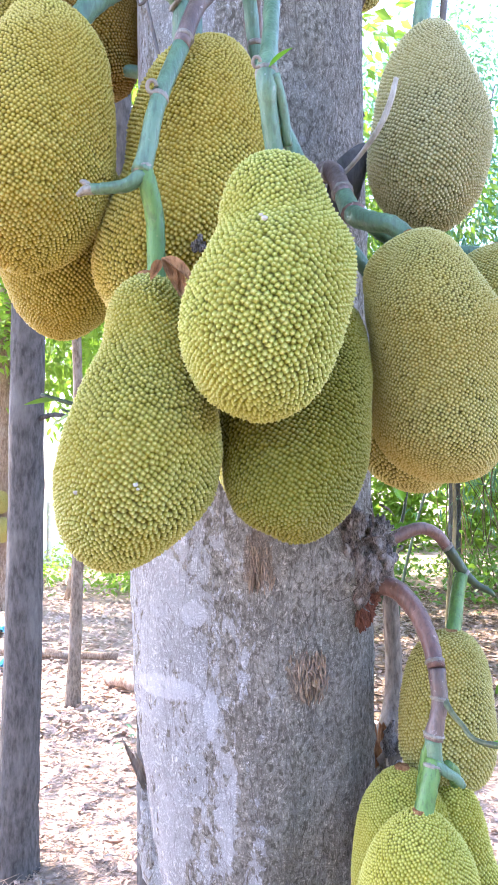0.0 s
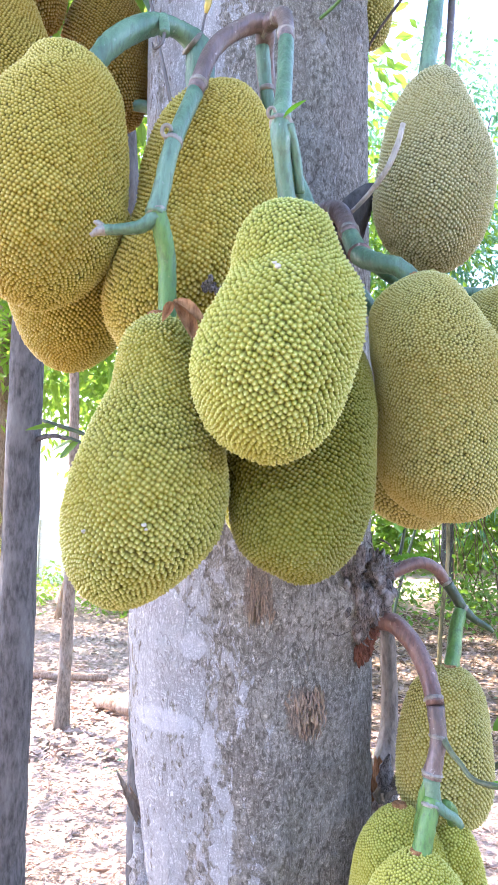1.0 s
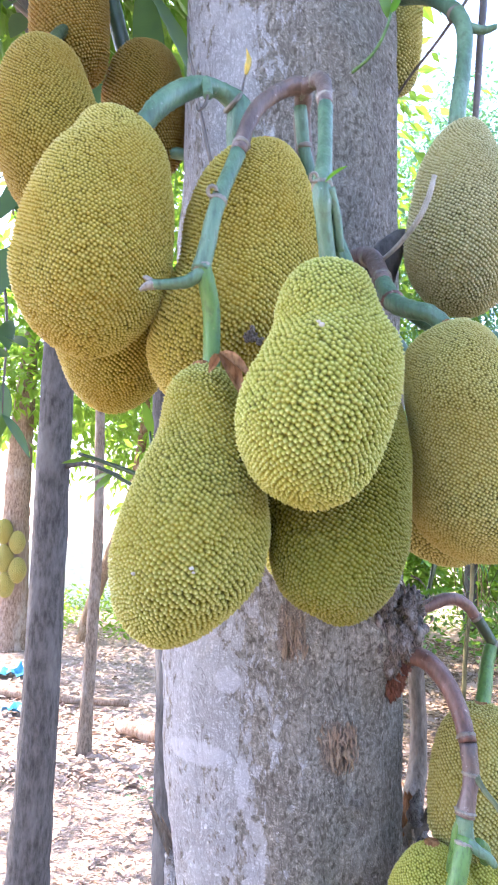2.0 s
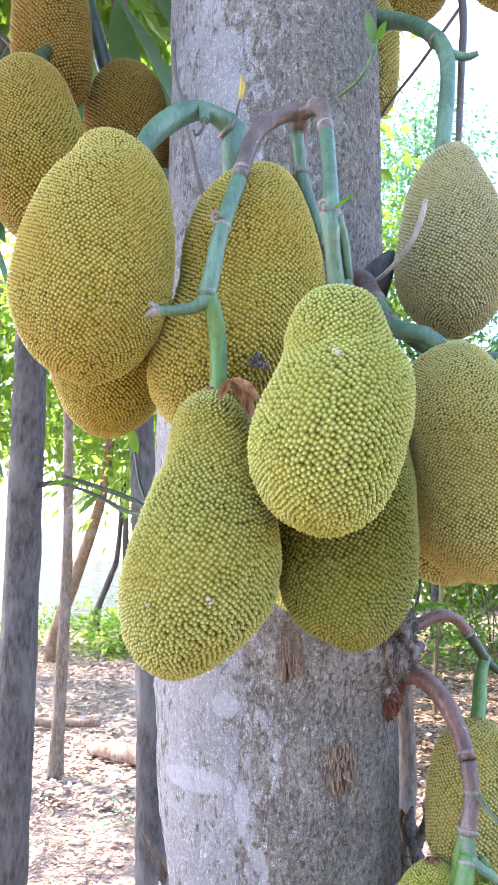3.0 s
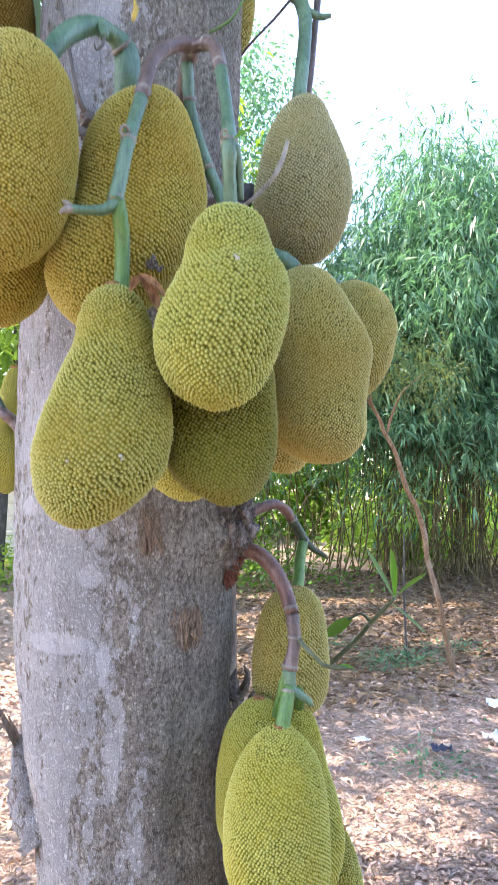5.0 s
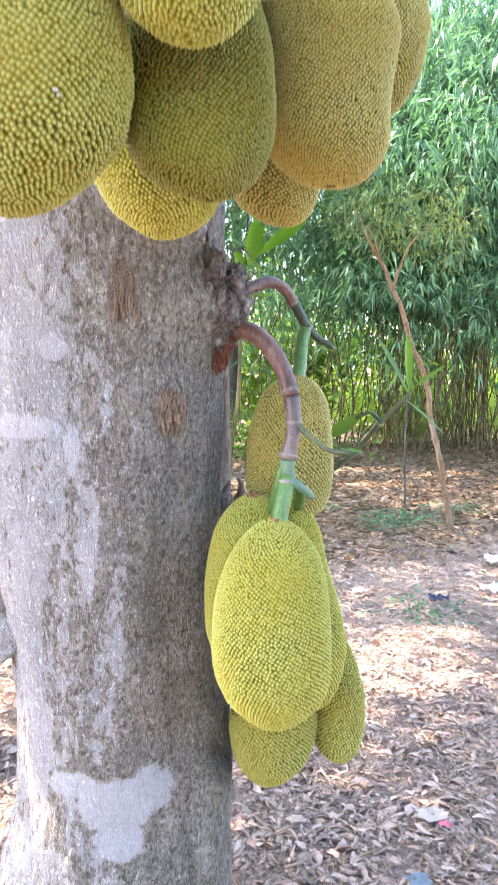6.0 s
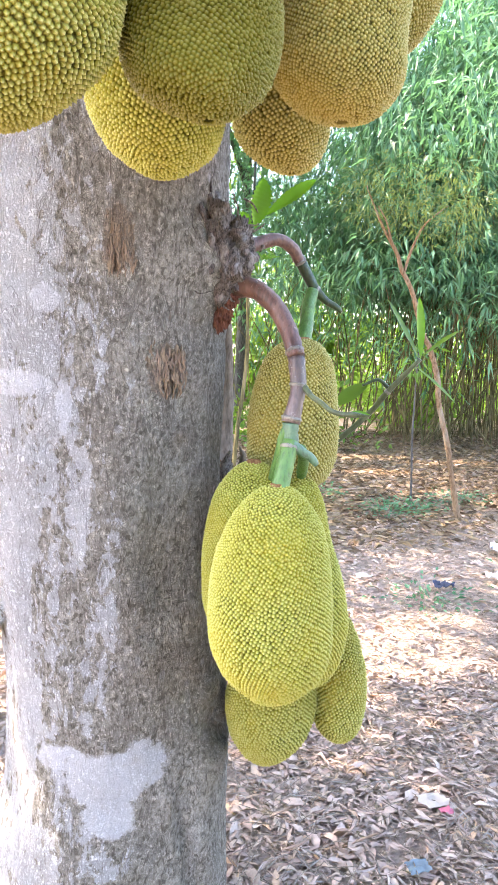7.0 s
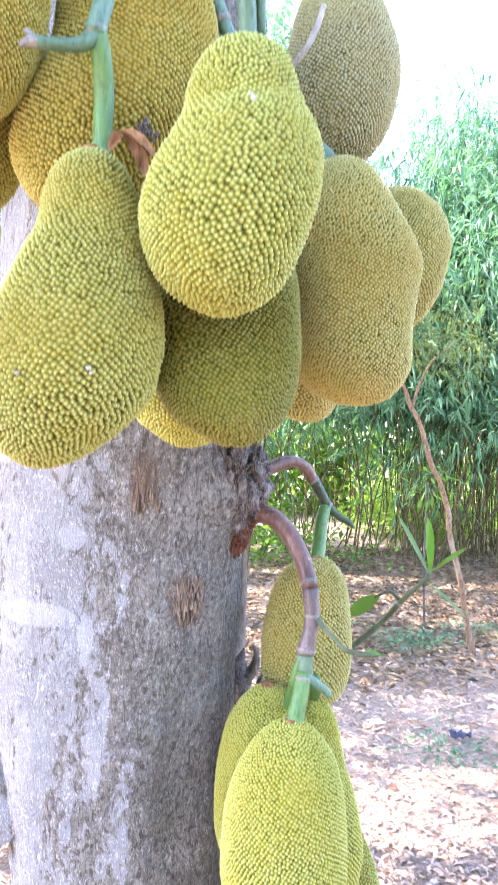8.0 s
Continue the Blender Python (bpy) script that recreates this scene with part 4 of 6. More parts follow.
limb("side_stub", [(-0.103, 0.683, 1.864, 0.0083), (-0.118, 0.681, 1.853, 0.0071), (-0.138, 0.682, 1.850, 0.0059), (-0.156, 0.684, 1.850, 0.0056)], STALK_GREEN, label="short green side stub", seed=7)
limb("stub_tip", [(-0.154, 0.684, 1.850, 0.0057), (-0.162, 0.683, 1.848, 0.0048), (-0.170, 0.683, 1.843, 0.0020)], NODE, label="broken grey tip")
limb("stub_tip", [(-0.156, 0.685, 1.852, 0.0040), (-0.163, 0.684, 1.857, 0.0032), (-0.167, 0.684, 1.858, 0.0016)], NODE, label="broken grey tip")
limb("fruit_stalk", [(0.004, 0.776, 2.134, 0.0099), (0.022, 0.750, 2.130, 0.0095), (0.028, 0.722, 2.108, 0.0089), (0.028, 0.690, 2.06, 0.0083)],
     STALK_BROWN, label="brown elbow of a stalk", rings=(1.0, 2.7), seed=8)
limb("fruit_stalk", [(0.028, 0.690, 2.06, 0.0083), (0.024, 0.640, 1.975, 0.0081), (0.020, 0.615, 1.925, 0.0099), (0.023, 0.622, 1.89, 0.0083), (0.030, 0.636, 1.846, 0.0091)],
     STALK_GREEN, label="green stalk of the front fruit", rings=(1.95,), seed=9)
limb("side_stub", [(0.027, 0.612, 1.925, 0.0056), (0.035, 0.622, 1.90, 0.0048), (0.040, 0.633, 1.868, 0.0048)], STALK_GREEN, label="thin green side stalk")
limb("fruit_stalk", [(0.004, 0.79, 2.12, 0.0087), (0.012, 0.80, 2.06, 0.0083), (0.035, 0.80, 1.99, 0.0083), (0.062, 0.79, 1.92, 0.0087), (0.088, 0.745, 1.80, 0.0095)],
     STALK_GREEN, label="green stalk reaching behind the front fruit", rings=(0.8, 2.2), seed=10)
part("young_leaf", mesh_of("young_leaf", *blade((0.022, 0.606, 1.928), (0.043, 0.596, 1.940), 0.010, (0, -0.3, 1), 0.0, 0.5), LEAF_FRESH), TREE, "tiny fresh leaf")
# curled scars where side shoots broke off
for x, y, z, s in ((-0.095, 0.686, 1.957, 0.0048), (0.011, 0.604, 1.932, 0.0034)):
    ringed = [(x + s * math.cos(a), y - 0.002 * math.sin(a), z + s * 1.1 * math.sin(a), s * 0.48) for a in (i * 0.7 for i in range(9))]
    limb("curled_scar", ringed, NODE, label="pale curled shoot scar", sides=6, steps=3, seed=50)
# reddish stalk of the lumpy fruit
limb("fruit_stalk", [(0.095, 1.075, 2.015, 0.022), (0.111, 1.022, 2.016, 0.0145), (0.122, 0.972, 1.992, 0.0136), (0.130, 0.925, 1.938, 0.0136)],
     STALK_BROWN, label="reddish brown stalk", rings=(1.7, 2.8), seed=11)
limb("fruit_stalk", [(0.130, 0.925, 1.938, 0.0132), (0.138, 0.890, 1.900, 0.0136), (0.158, 0.866, 1.882, 0.0128), (0.178, 0.850, 1.872, 0.0119), (0.203, 0.842, 1.848, 0.0119)],
     STALK_GREEN, label="green end of a thick stalk", rings=(0.9,), ring_material=STALK_RED, seed=12)
limb("fruit_stalk", [(0.150, 0.885, 1.892, 0.0106), (0.20, 0.915, 1.872, 0.0097), (0.27, 0.94, 1.868, 0.0088), (0.335, 0.93, 1.862, 0.0088)], STALK_GREEN, label="green stalk of a small fruit", seed=13)
limb("fruit_stalk", [(0.10, 1.06, 1.97, 0.0123), (0.135, 0.985, 1.90, 0.0106), (0.20, 1.02, 1.83, 0.0106), (0.235, 1.03, 1.79, 0.0106)], STALK_GREEN, label="green stalk in shade", seed=14)
limb("withered_spike", [(0.132, 0.975, 1.988, 0.0030), (0.151, 0.93, 1.996, 0.0034), (0.173, 0.90, 2.020, 0.0040), (0.187, 0.893, 2.051, 0.0042), (0.195, 0.890, 2.082, 0.0034)],
     BARK_PALE, label="thin pale curved dead flower spike", sides=8, seed=15)
limb("dark_bract", [(0.10, 1.10, 1.95, 0.030), (0.138, 1.05, 1.985, 0.026), (0.155, 1.035, 2.025, 0.024), (0.172, 1.04, 2.052, 0.015), (0.184, 1.05, 2.068, 0.006)], BARK_GREY, label="dark grey stump of an old stalk", sides=12)
# limb of the pear-shaped fruit by the trunk
limb("fruit_stalk", [(0.10, 1.20, 2.62, 0.030), (0.20, 1.22, 2.62, 0.020), (0.252, 1.17, 2.575, 0.0145), (0.278, 1.09, 2.485, 0.0136), (0.284, 1.05, 2.42, 0.0132), (0.274, 1.020, 2.34, 0.0128), (0.252, 0.990, 2.212, 0.0128)],
     STALK_GREEN, label="curved grey-green stalk", rings=(3.2,), seed=16)
limb("side_stub", [(0.284, 1.05, 2.425, 0.0088), (0.315, 1.045, 2.415, 0.0070), (0.335, 1.04, 2.418, 0.0044)], STALK_GREEN, label="short side prong")
limb("vine", [(0.33, 1.16, 3.0, 0.0053), (0.318, 1.12, 2.72, 0.0062), (0.330, 1.09, 2.55, 0.0070), (0.318, 1.08, 2.40, 0.0062), (0.31, 1.09, 2.26, 0.0053)], TWIG, label="thin hanging woody vine", sides=8)
limb("vine", [(0.328, 1.10, 2.55, 0.0035), (0.27, 1.15, 2.48, 0.0031), (0.20, 1.22, 2.40, 0.0026), (0.19, 1.25, 2.30, 0.0026), (0.21, 1.25, 2.22, 0.0018)], TWIG, label="thin dark twig", sides=6)
# stalks of the fruits high on the trunk
limb("fruit_stalk", [(-0.395, 1.15, 2.50, 0.011), (-0.408, 1.10, 2.45, 0.011), (-0.418, 1.062, 2.392, 0.012)], STALK_DARK, label="dark green bent stalk", seed=18)
for x, y, z, rad in ((-0.423, 1.17, 2.727, 0.014), (0.232, 1.38, 2.80, 0.012), (0.315, 1.43, 3.10, 0.014), (0.512, 1.30, 3.05, 0.014)):
    side = -1 if x < 0 else 1
    limb("fruit_stalk", [(0.12 * side, 1.2, z + 0.10, rad * 1.4), (x * 0.6, (1.2 + y) / 2, z + 0.17, rad), (x * 0.95, y, z + 0.10, rad), (x, y, z - 0.006, rad)], STALK_DARK if x < 0 else STALK_GREEN, label="curved green stalk", seed=17)
limb("dark_stalk", [(-0.20, 1.20, 2.98, 0.020), (-0.36, 1.22, 2.88, 0.018), (-0.372, 1.24, 2.70, 0.0165), (-0.346, 1.24, 2.586, 0.0165), (-0.325, 1.25, 2.515, 0.0165), (-0.298, 1.27, 2.46, 0.014)], STALK_DARK, label="dark green hanging stalk")
# thin woody twig on the bark
limb("twig", [(-0.178, 1.060, 2.449, 0.0022), (-0.173, 1.050, 2.377, 0.0026), (-0.164, 1.050, 2.338, 0.0029), (-0.157, 1.050, 2.298, 0.0029), (-0.146, 1.050, 2.249, 0.0031), (-0.137, 1.055, 2.208, 0.0035), (-0.127, 1.062, 2.178, 0.0045), (-0.113, 1.080, 2.164, 0.0075)], TWIG, label="thin bare woody twig", sides=7)
part("bark_knot", mesh_of("bark_knot", *joined(lump((-0.112, 1.080, 2.160), (0.013, 0.014, 0.013), 5, 0.5, 2.4, 4), lump((-0.120, 1.084, 2.138), (0.006, 0.006, 0.014), 6, 0.7, 2.4, 3), lump((-0.106, 1.082, 2.146), (0.005, 0.005, 0.012), 7, 0.7, 2.4, 3)), TWIG), TREE, "dark rough knot")
# small leafy shoot from the upper knot
p, q = trunk_point(0.075, 2.36)
part("bark_knot", mesh_of("bark_knot", *lump(p - q * 0.012, (0.030, 0.022, 0.055), 8, 0.4), BARK), TREE, "rough flaking knot")
limb("shoot", [(0.09, 1.06, 2.34, 0.003), (0.125, 1.01, 2.345, 0.0028), (0.145, 0.99, 2.375, 0.0024), (0.152, 0.98, 2.40, 0.002)], STALK_LEAF, label="slim green shoot", sides=7)
part("leaf", mesh_of("leaf", *blade((0.150, 0.98, 2.395), (0.165, 0.97, 2.420), 0.012, (0.3, -0.9, 0.2), 0.0), LEAF_FRESH), TREE, "small fresh green leaf")
part("leaf", mesh_of("leaf", *blade((0.146, 0.985, 2.39), (0.134, 0.975, 2.445), 0.022, (0.3, -0.9, 0.2), 0.0), LEAF), TREE, "small dark green leaf")
# dry bract above the long fruit, and the hole in the fruit behind
for a, b, w in (((-0.080, 0.652, 1.769), (-0.046, 0.634, 1.746), 0.013), ((-0.080, 0.650, 1.768), (-0.054, 0.638, 1.727), 0.017), ((-0.080, 0.652, 1.767), (-0.090, 0.648, 1.750), 0.010), ((-0.076, 0.648, 1.765), (-0.064, 0.640, 1.739), 0.010)):
    part("dry_bract", mesh_of("dry_bract", *blade(a, b, w, (0.3, -1, 0.5), 0.2, 0.9), HUSK), TREE, "curled dry brown bract")
crumbs = []
gr = np.random.default_rng(91)
for k in range(20):
    a, d, c = gr.uniform(0, 2 * math.pi), 0.010 * gr.uniform() ** 0.6, gr.uniform(0.0016, 0.0034)
    crumbs.append(lump((-0.047 + d * math.cos(a), 0.7265 - gr.uniform(0, 0.0025), 1.806 + d * math.sin(a)), (c, c * 0.8, c), 60 + k, 0.5, 2.5, 2))
part("bore_hole", mesh_of("bore_hole", *joined(*crumbs), KNOB), TREE, "dark crumbly borer hole")

# dried drops of white sap on the front fruits
for k, (x, y, z, s) in enumerate(((0.017, 0.561, 1.773, 0.0026), (0.014, 0.561, 1.776, 0.0018), (-0.099, 0.622, 1.553, 0.0022), (-0.156, 0.634, 1.546, 0.0020), (-0.097, 0.622, 1.549, 0.0016))):
    part("sap_drop", mesh_of("sap_drop", *lump((x, y, z), (s, s * 0.6, s * 0.8), 30 + k, 0.5, 2.0, 2), BARK_PALE), TREE, "dried pale drop of sap")

# ---- burl and stalks of the lower bunch ----
burl_knobs = [lump((0.160, 1.140, 1.440), (0.044, 0.038, 0.058), 1, 0.45, 2.6, 6)]
gr = np.random.default_rng(76)
for k in range(26):
    u = gr.standard_normal(3)
    u[1] = -abs(u[1]) * 0.9
    u /= np.linalg.norm(u)
    size = gr.uniform(0.009, 0.021)
    burl_knobs.append(lump((0.172 + u[0] * 0.042, 1.142 + u[1] * 0.034, 1.440 + u[2] * 0.058), (size, size * 0.9, size * gr.uniform(0.8, 1.5)), 40 + k, 0.6, 2.4, 3))
part("burl", mesh_of("burl", *joined(*burl_knobs, lump((0.205, 1.168, 1.462), (0.026, 0.026, 0.030), 2, 0.5, 2.8, 5), lump((0.190, 1.150, 1.400), (0.026, 0.024, 0.026), 3, 0.5, 2.8, 5)), KNOB),
     TREE, "rough dark grey burl of old fruit stalks")
strands = []
gr = np.random.default_rng(77)
for _ in range(70):
    u = gr.standard_normal(3)
    u[1] = -abs(u[1])
    u /= np.linalg.norm(u)
    c = np.array([0.170 + gr.normal(0, 0.018), 1.142 + gr.normal(0, 0.010), 1.44 + gr.normal(0, 0.026)])
    q = c + u * np.array([0.042, 0.040, 0.046])
    d = np.array([gr.normal(0.5, 0.5), gr.normal(-0.1, 0.3), gr.normal(-0.3, 0.8)])
    d *= gr.uniform(0.008, 0.018) / np.linalg.norm(d)
    rad = gr.uniform(0.0008, 0.0022)
    strands.append(tube([(*q, rad), (*(q + d + u * 0.006), rad * 0.9), (*(q + d * 1.9 + gr.normal(0, 0.004, 3)), rad * 0.4)], 5, 3, 0.15, 1))
part("burl_fibre", mesh_of("burl_fibre", *joined(*strands), KNOB), TREE, "torn grey fibre on the burl", kind="stuff")
part("burl_collar", mesh_of("burl_collar", *joined(lump((0.182, 1.150, 1.374), (0.022, 0.018, 0.022), 11, 0.5, 3.2, 5), lump((0.174, 1.146, 1.350), (0.013, 0.011, 0.024), 12, 0.7, 3.2, 5), lump((0.192, 1.150, 1.352), (0.008, 0.008, 0.020), 13, 0.7, 3.2, 4)), RED_WOOD),
     TREE, "reddish torn bark collar")
limb("fruit_stalk", [(0.185, 1.165, 1.376, 0.0176), (0.205, 1.150, 1.386, 0.0163), (0.230, 1.130, 1.385, 0.0158), (0.253, 1.100, 1.360, 0.0145), (0.267, 1.072, 1.324, 0.0136), (0.273, 1.046, 1.282, 0.0132)],
     STALK_RED, label="reddish curved stalk", sides=14, rings=(4.8,), seed=21)
limb("fruit_stalk", [(0.273, 1.046, 1.282, 0.0130), (0.274, 1.036, 1.241, 0.0119), (0.269, 1.031, 1.215, 0.0119), (0.262, 1.029, 1.186, 0.0145)],
     STALK_BROWN, label="brown stalk with scars", sides=14, rings=(1.0, 2.8), seed=22)
limb("fruit_stalk", [(0.262, 1.029, 1.186, 0.0123), (0.263, 1.029, 1.165, 0.0116), (0.264, 1.029, 1.150, 0.0132)], STALK_GREEN, label="grey-green stalk", sides=14, seed=23)
limb("fruit_stalk", [(0.263, 1.027, 1.158, 0.0128), (0.252, 1.016, 1.128, 0.0130), (0.240, 1.005, 1.088, 0.0136)], STALK_LEAF, label="bright green fruit stalk", sides=14, rings=(0.3,), seed=24)
limb("fruit_stalk", [(0.256, 1.030, 1.182, 0.0052), (0.251, 1.033, 1.163, 0.0064), (0.251, 1.040, 1.140, 0.0080), (0.254, 1.070, 1.095, 0.0095)], STALK_LEAF, label="green fruit stalk", seed=25)
limb("side_stub", [(0.262, 1.022, 1.155, 0.0090), (0.279, 1.018, 1.143, 0.0072), (0.290, 1.018, 1.137, 0.0066), (0.296, 1.018, 1.131, 0.0062), (0.302, 1.018, 1.124, 0.0040)], STALK_GREEN, label="cut green side stub", seed=26)
limb("fruit_stalk", [(0.285, 1.04, 1.145, 0.0079), (0.305, 1.08, 1.12, 0.0088), (0.318, 1.125, 1.082, 0.0097)], STALK_LEAF, label="green fruit stalk", seed=27)
limb("fruit_stalk", [(0.30, 1.13, 0.90, 0.0088), (0.31, 1.18, 0.86, 0.0088), (0.314, 1.19, 0.82, 0.0088)], STALK_LEAF, label="green fruit stalk")
limb("fruit_stalk", [(0.35, 1.13, 0.95, 0.0070), (0.40, 1.16, 0.88, 0.0070), (0.43, 1.17, 0.82, 0.0070)], STALK_LEAF, label="green fruit stalk")
limb("side_shoot", [(0.279, 1.032, 1.242, 0.0051), (0.286, 1.010, 1.227, 0.0042), (0.293, 0.990, 1.219, 0.0037), (0.299, 0.970, 1.210, 0.0036), (0.311, 0.960, 1.206, 0.0036), (0.325, 0.950, 1.206, 0.0044), (0.343, 0.945, 1.205, 0.0016)],
     STALK_OLIVE, label="thin green side shoot", sides=9, seed=28)
part("young_leaf", mesh_of("young_leaf", *blade((0.318, 0.952, 1.207), (0.349, 0.944, 1.206), 0.011, (0, -0.5, 1), 0.0, 0.6), LEAF_FRESH), TREE, "folded young leaf")
# second stalk, with its own fruit
limb("fruit_stalk", [(0.215, 1.19, 1.452, 0.0131), (0.241, 1.20, 1.459, 0.0116), (0.287, 1.21, 1.475, 0.0107), (0.318, 1.216, 1.466, 0.0103), (0.340, 1.22, 1.440, 0.0098)],
     STALK_RED, label="brown arched stalk", sides=12, rings=(3.9,), seed=29)
limb("fruit_stalk", [(0.340, 1.22, 1.440, 0.0097), (0.356, 1.22, 1.415, 0.0092), (0.368, 1.218, 1.396, 0.0086), (0.388, 1.214, 1.378, 0.0061), (0.406, 1.21, 1.368, 0.0053), (0.414, 1.208, 1.36, 0.0025)],
     STALK_DARK, label="dark green forked stalk", sides=12, rings=(2.0,), seed=30)
limb("fruit_stalk", [(0.362, 1.218, 1.395, 0.0111), (0.350, 1.205, 1.365, 0.0119), (0.340, 1.185, 1.330, 0.0123), (0.331, 1.172, 1.305, 0.0127)], STALK_LEAF, label="green fruit stalk in shade", sides=12, seed=31)
# leafy branch behind the lower bunch
BR = limb("leafy_branch", [(0.30, 1.40, 0.985, 0.0070), (0.38, 1.31, 1.075, 0.0062), (0.438, 1.25, 1.130, 0.0056), (0.487, 1.22, 1.186, 0.0052), (0.503, 1.19, 1.224, 0.0055), (0.541, 1.15, 1.284, 0.0034)],
          STALK_OLIVE, label="dark green leafy branch", sides=9, rings=(4.0,), seed=32)
limb("petiole", [(0.503, 1.19, 1.232, 0.004), (0.485, 1.195, 1.245, 0.003), (0.458, 1.20, 1.234, 0.0025)], STALK_DARK, BR, sides=6)
for a, b, w, up in (((0.541, 1.15, 1.284), (0.519, 1.13, 1.392), 0.022, (0.3, -0.9, 0.1)), ((0.540, 1.15, 1.282), (0.492, 1.19, 1.39), 0.016, (0.5, -0.8, 0.2)),
                    ((0.546, 1.15, 1.29), (0.603, 1.13, 1.338), 0.016, (-0.3, -0.2, 0.95)), ((0.535, 1.155, 1.272), (0.605, 1.13, 1.212), 0.019, (0.3, -0.4, 0.85)),
                    ((0.470, 1.20, 1.238), (0.412, 1.21, 1.20), 0.030, (0.0, -0.6, 0.8))):
    part("leaf", mesh_of("leaf", *blade(a, b, w, up, 0.03, 0.25, 10, 0.06, 1.15), LEAF_FRESH if w == 0.022 else LEAF), BR, "long green leaf")
# young shoot behind the burl with two bright leaves
SH = limb("leaf_shoot", [(0.27, 1.50, 1.30, 0.004), (0.30, 1.48, 1.42, 0.004), (0.322, 1.47, 1.525, 0.0035), (0.327, 1.47, 1.68, 0.003), (0.322, 1.47, 1.85, 0.003)], STALK_DARK, label="slim dark shoot", sides=7)
for a, b, w, up in (((0.330, 1.47, 1.535), (0.335, 1.44, 1.628), 0.044, (0.2, -1, 0.2)), ((0.350, 1.47, 1.560), (0.443, 1.43, 1.634), 0.027, (-0.1, -0.9, 0.4)), ((0.318, 1.47, 1.515), (0.29, 1.44, 1.56), 0.03, (0.3, -0.9, 0.1)),
                    ((0.37, 1.42, 1.475), (0.27, 1.40, 1.462), 0.024, (0, -0.3, 1))):
    part("leaf", mesh_of("leaf", *blade(a, b, w, up, 0.02, 0.2, 22, 0.5, 1.25), LEAF_FRESH), SH, "bright green ribbed leaf")
# sucker stem behind the trunk
limb("sucker_stem", [(0.17, 1.40, 0.78, 0.045), (0.25, 1.50, 0.92, 0.036), (0.312, 1.60, 1.06, 0.021), (0.316, 1.615, 1.22, 0.018), (0.296, 1.57, 1.36, 0.016), (0.225, 1.42, 1.52, 0.014), (0.222, 1.38, 1.68, 0.0125), (0.245, 1.40, 1.95, 0.011)],
     STEM, label="grey-brown upright sucker stem", sides=12, seed=33)
for k in range(4):
    r = random.Random(k)
    b = Vector((0.262 + r.uniform(-0.03, 0.03), 1.46 + r.uniform(-0.03, 0.03), 0.98 + r.uniform(-0.04, 0.05)))
    part("dry_husk", mesh_of("dry_husk", *blade(b, b + Vector((r.uniform(-0.03, 0.03), r.uniform(-0.02, 0.01), r.uniform(0.05, 0.12))), r.uniform(0.02, 0.045), (r.uniform(-0.5, 0.5), -1, 0.2), -0.1, 0.8), HUSK), TREE, "curled dry brown husk")
for k, (rows, mat) in enumerate((([(0.245, 1.41, 0.86, 0.040), (0.262, 1.42, 0.93, 0.034), (0.272, 1.42, 1.00, 0.024), (0.272, 1.42, 1.055, 0.012), (0.280, 1.42, 1.086, 0.003)], KNOB),
                                ([(0.28, 1.43, 0.85, 0.020), (0.316, 1.43, 0.903, 0.0165), (0.331, 1.43, 0.965, 0.0125), (0.321, 1.43, 1.011, 0.0085), (0.331, 1.43, 1.035, 0.002)], STEM),
                                ([(0.255, 1.41, 1.00, 0.018), (0.292, 1.41, 1.036, 0.0115), (0.304, 1.41, 1.072, 0.0070), (0.295, 1.41, 1.096, 0.002)], STEM),
                                ([(0.255, 1.41, 0.930, 0.017), (0.297, 1.41, 0.956, 0.0135), (0.326, 1.42, 0.985, 0.0110)], KNOB),
                                ([(0.24, 1.40, 0.84, 0.020), (0.255, 1.39, 0.93, 0.015), (0.262, 1.40, 1.02, 0.004)], TORN))):
    limb("dead_stalk", rows, mat, label="dark dead fruit stalk", sides=10, lumps=0.28, seed=70 + k)


# ---- scars and stubs on the bark ----
def bark_scar(cx, cz, w, h, count, seed):
    """Upright slivers of torn bark standing off the trunk."""
    r = np.random.default_rng(seed)
    pieces = []
    for _ in range(count):
        x, z = cx + r.uniform(-0.5, 0.5) * w + r.normal(0, w * 0.06), cz + r.uniform(-0.42, 0.42) * h + r.normal(0, h * 0.05)
        half = h * r.uniform(0.05, 0.17)
        rows = []
        for t in (-1, -0.4, 0.3, 1):
            p, q = trunk_point(x + r.normal(0, 0.0012), z + half * t, 0.0024 * (1 - t * t) * r.uniform(0.2, 1.2))
            rows.append((*p, max(0.0006, w * r.uniform(0.012, 0.032) * (1.05 - t * t * 0.9))))
        pieces.append(tube(rows, 5, 2, 0.3, int(r.integers(1, 999))))
    return mesh_of("bark_scar", *joined(*pieces), TORN, False)


part("bark_scar", bark_scar(0.086, 1.256, 0.066, 0.075, 150, 1), TREE, "patch of torn brown bark", kind="stuff")
part("bark_scar", bark_scar(0.016, 1.430, 0.042, 0.085, 100, 2), TREE, "patch of torn brown bark", kind="stuff")
part("bark_scar", bark_scar(0.055, 1.49, 0.03, 0.06, 24, 3), TREE, "small dark bark tear", kind="stuff")
for k, (x, z, s) in enumerate(((0.172, 0.708, 0.027), (0.192, 0.570, 0.037), (0.207, 0.650, 0.026), (0.172, 0.535, 0.022), (0.178, 0.610, 0.018), (0.12, 1.16, 0.010))):
    p, q = trunk_point(x, z)
    part("bark_knot", mesh_of("bark_knot", *lump(p - q * s * 0.3, (s, s * 0.9, s * 1.1), 20 + k, 0.38, 2.2), BARK), TREE, "gnarled grey knot")
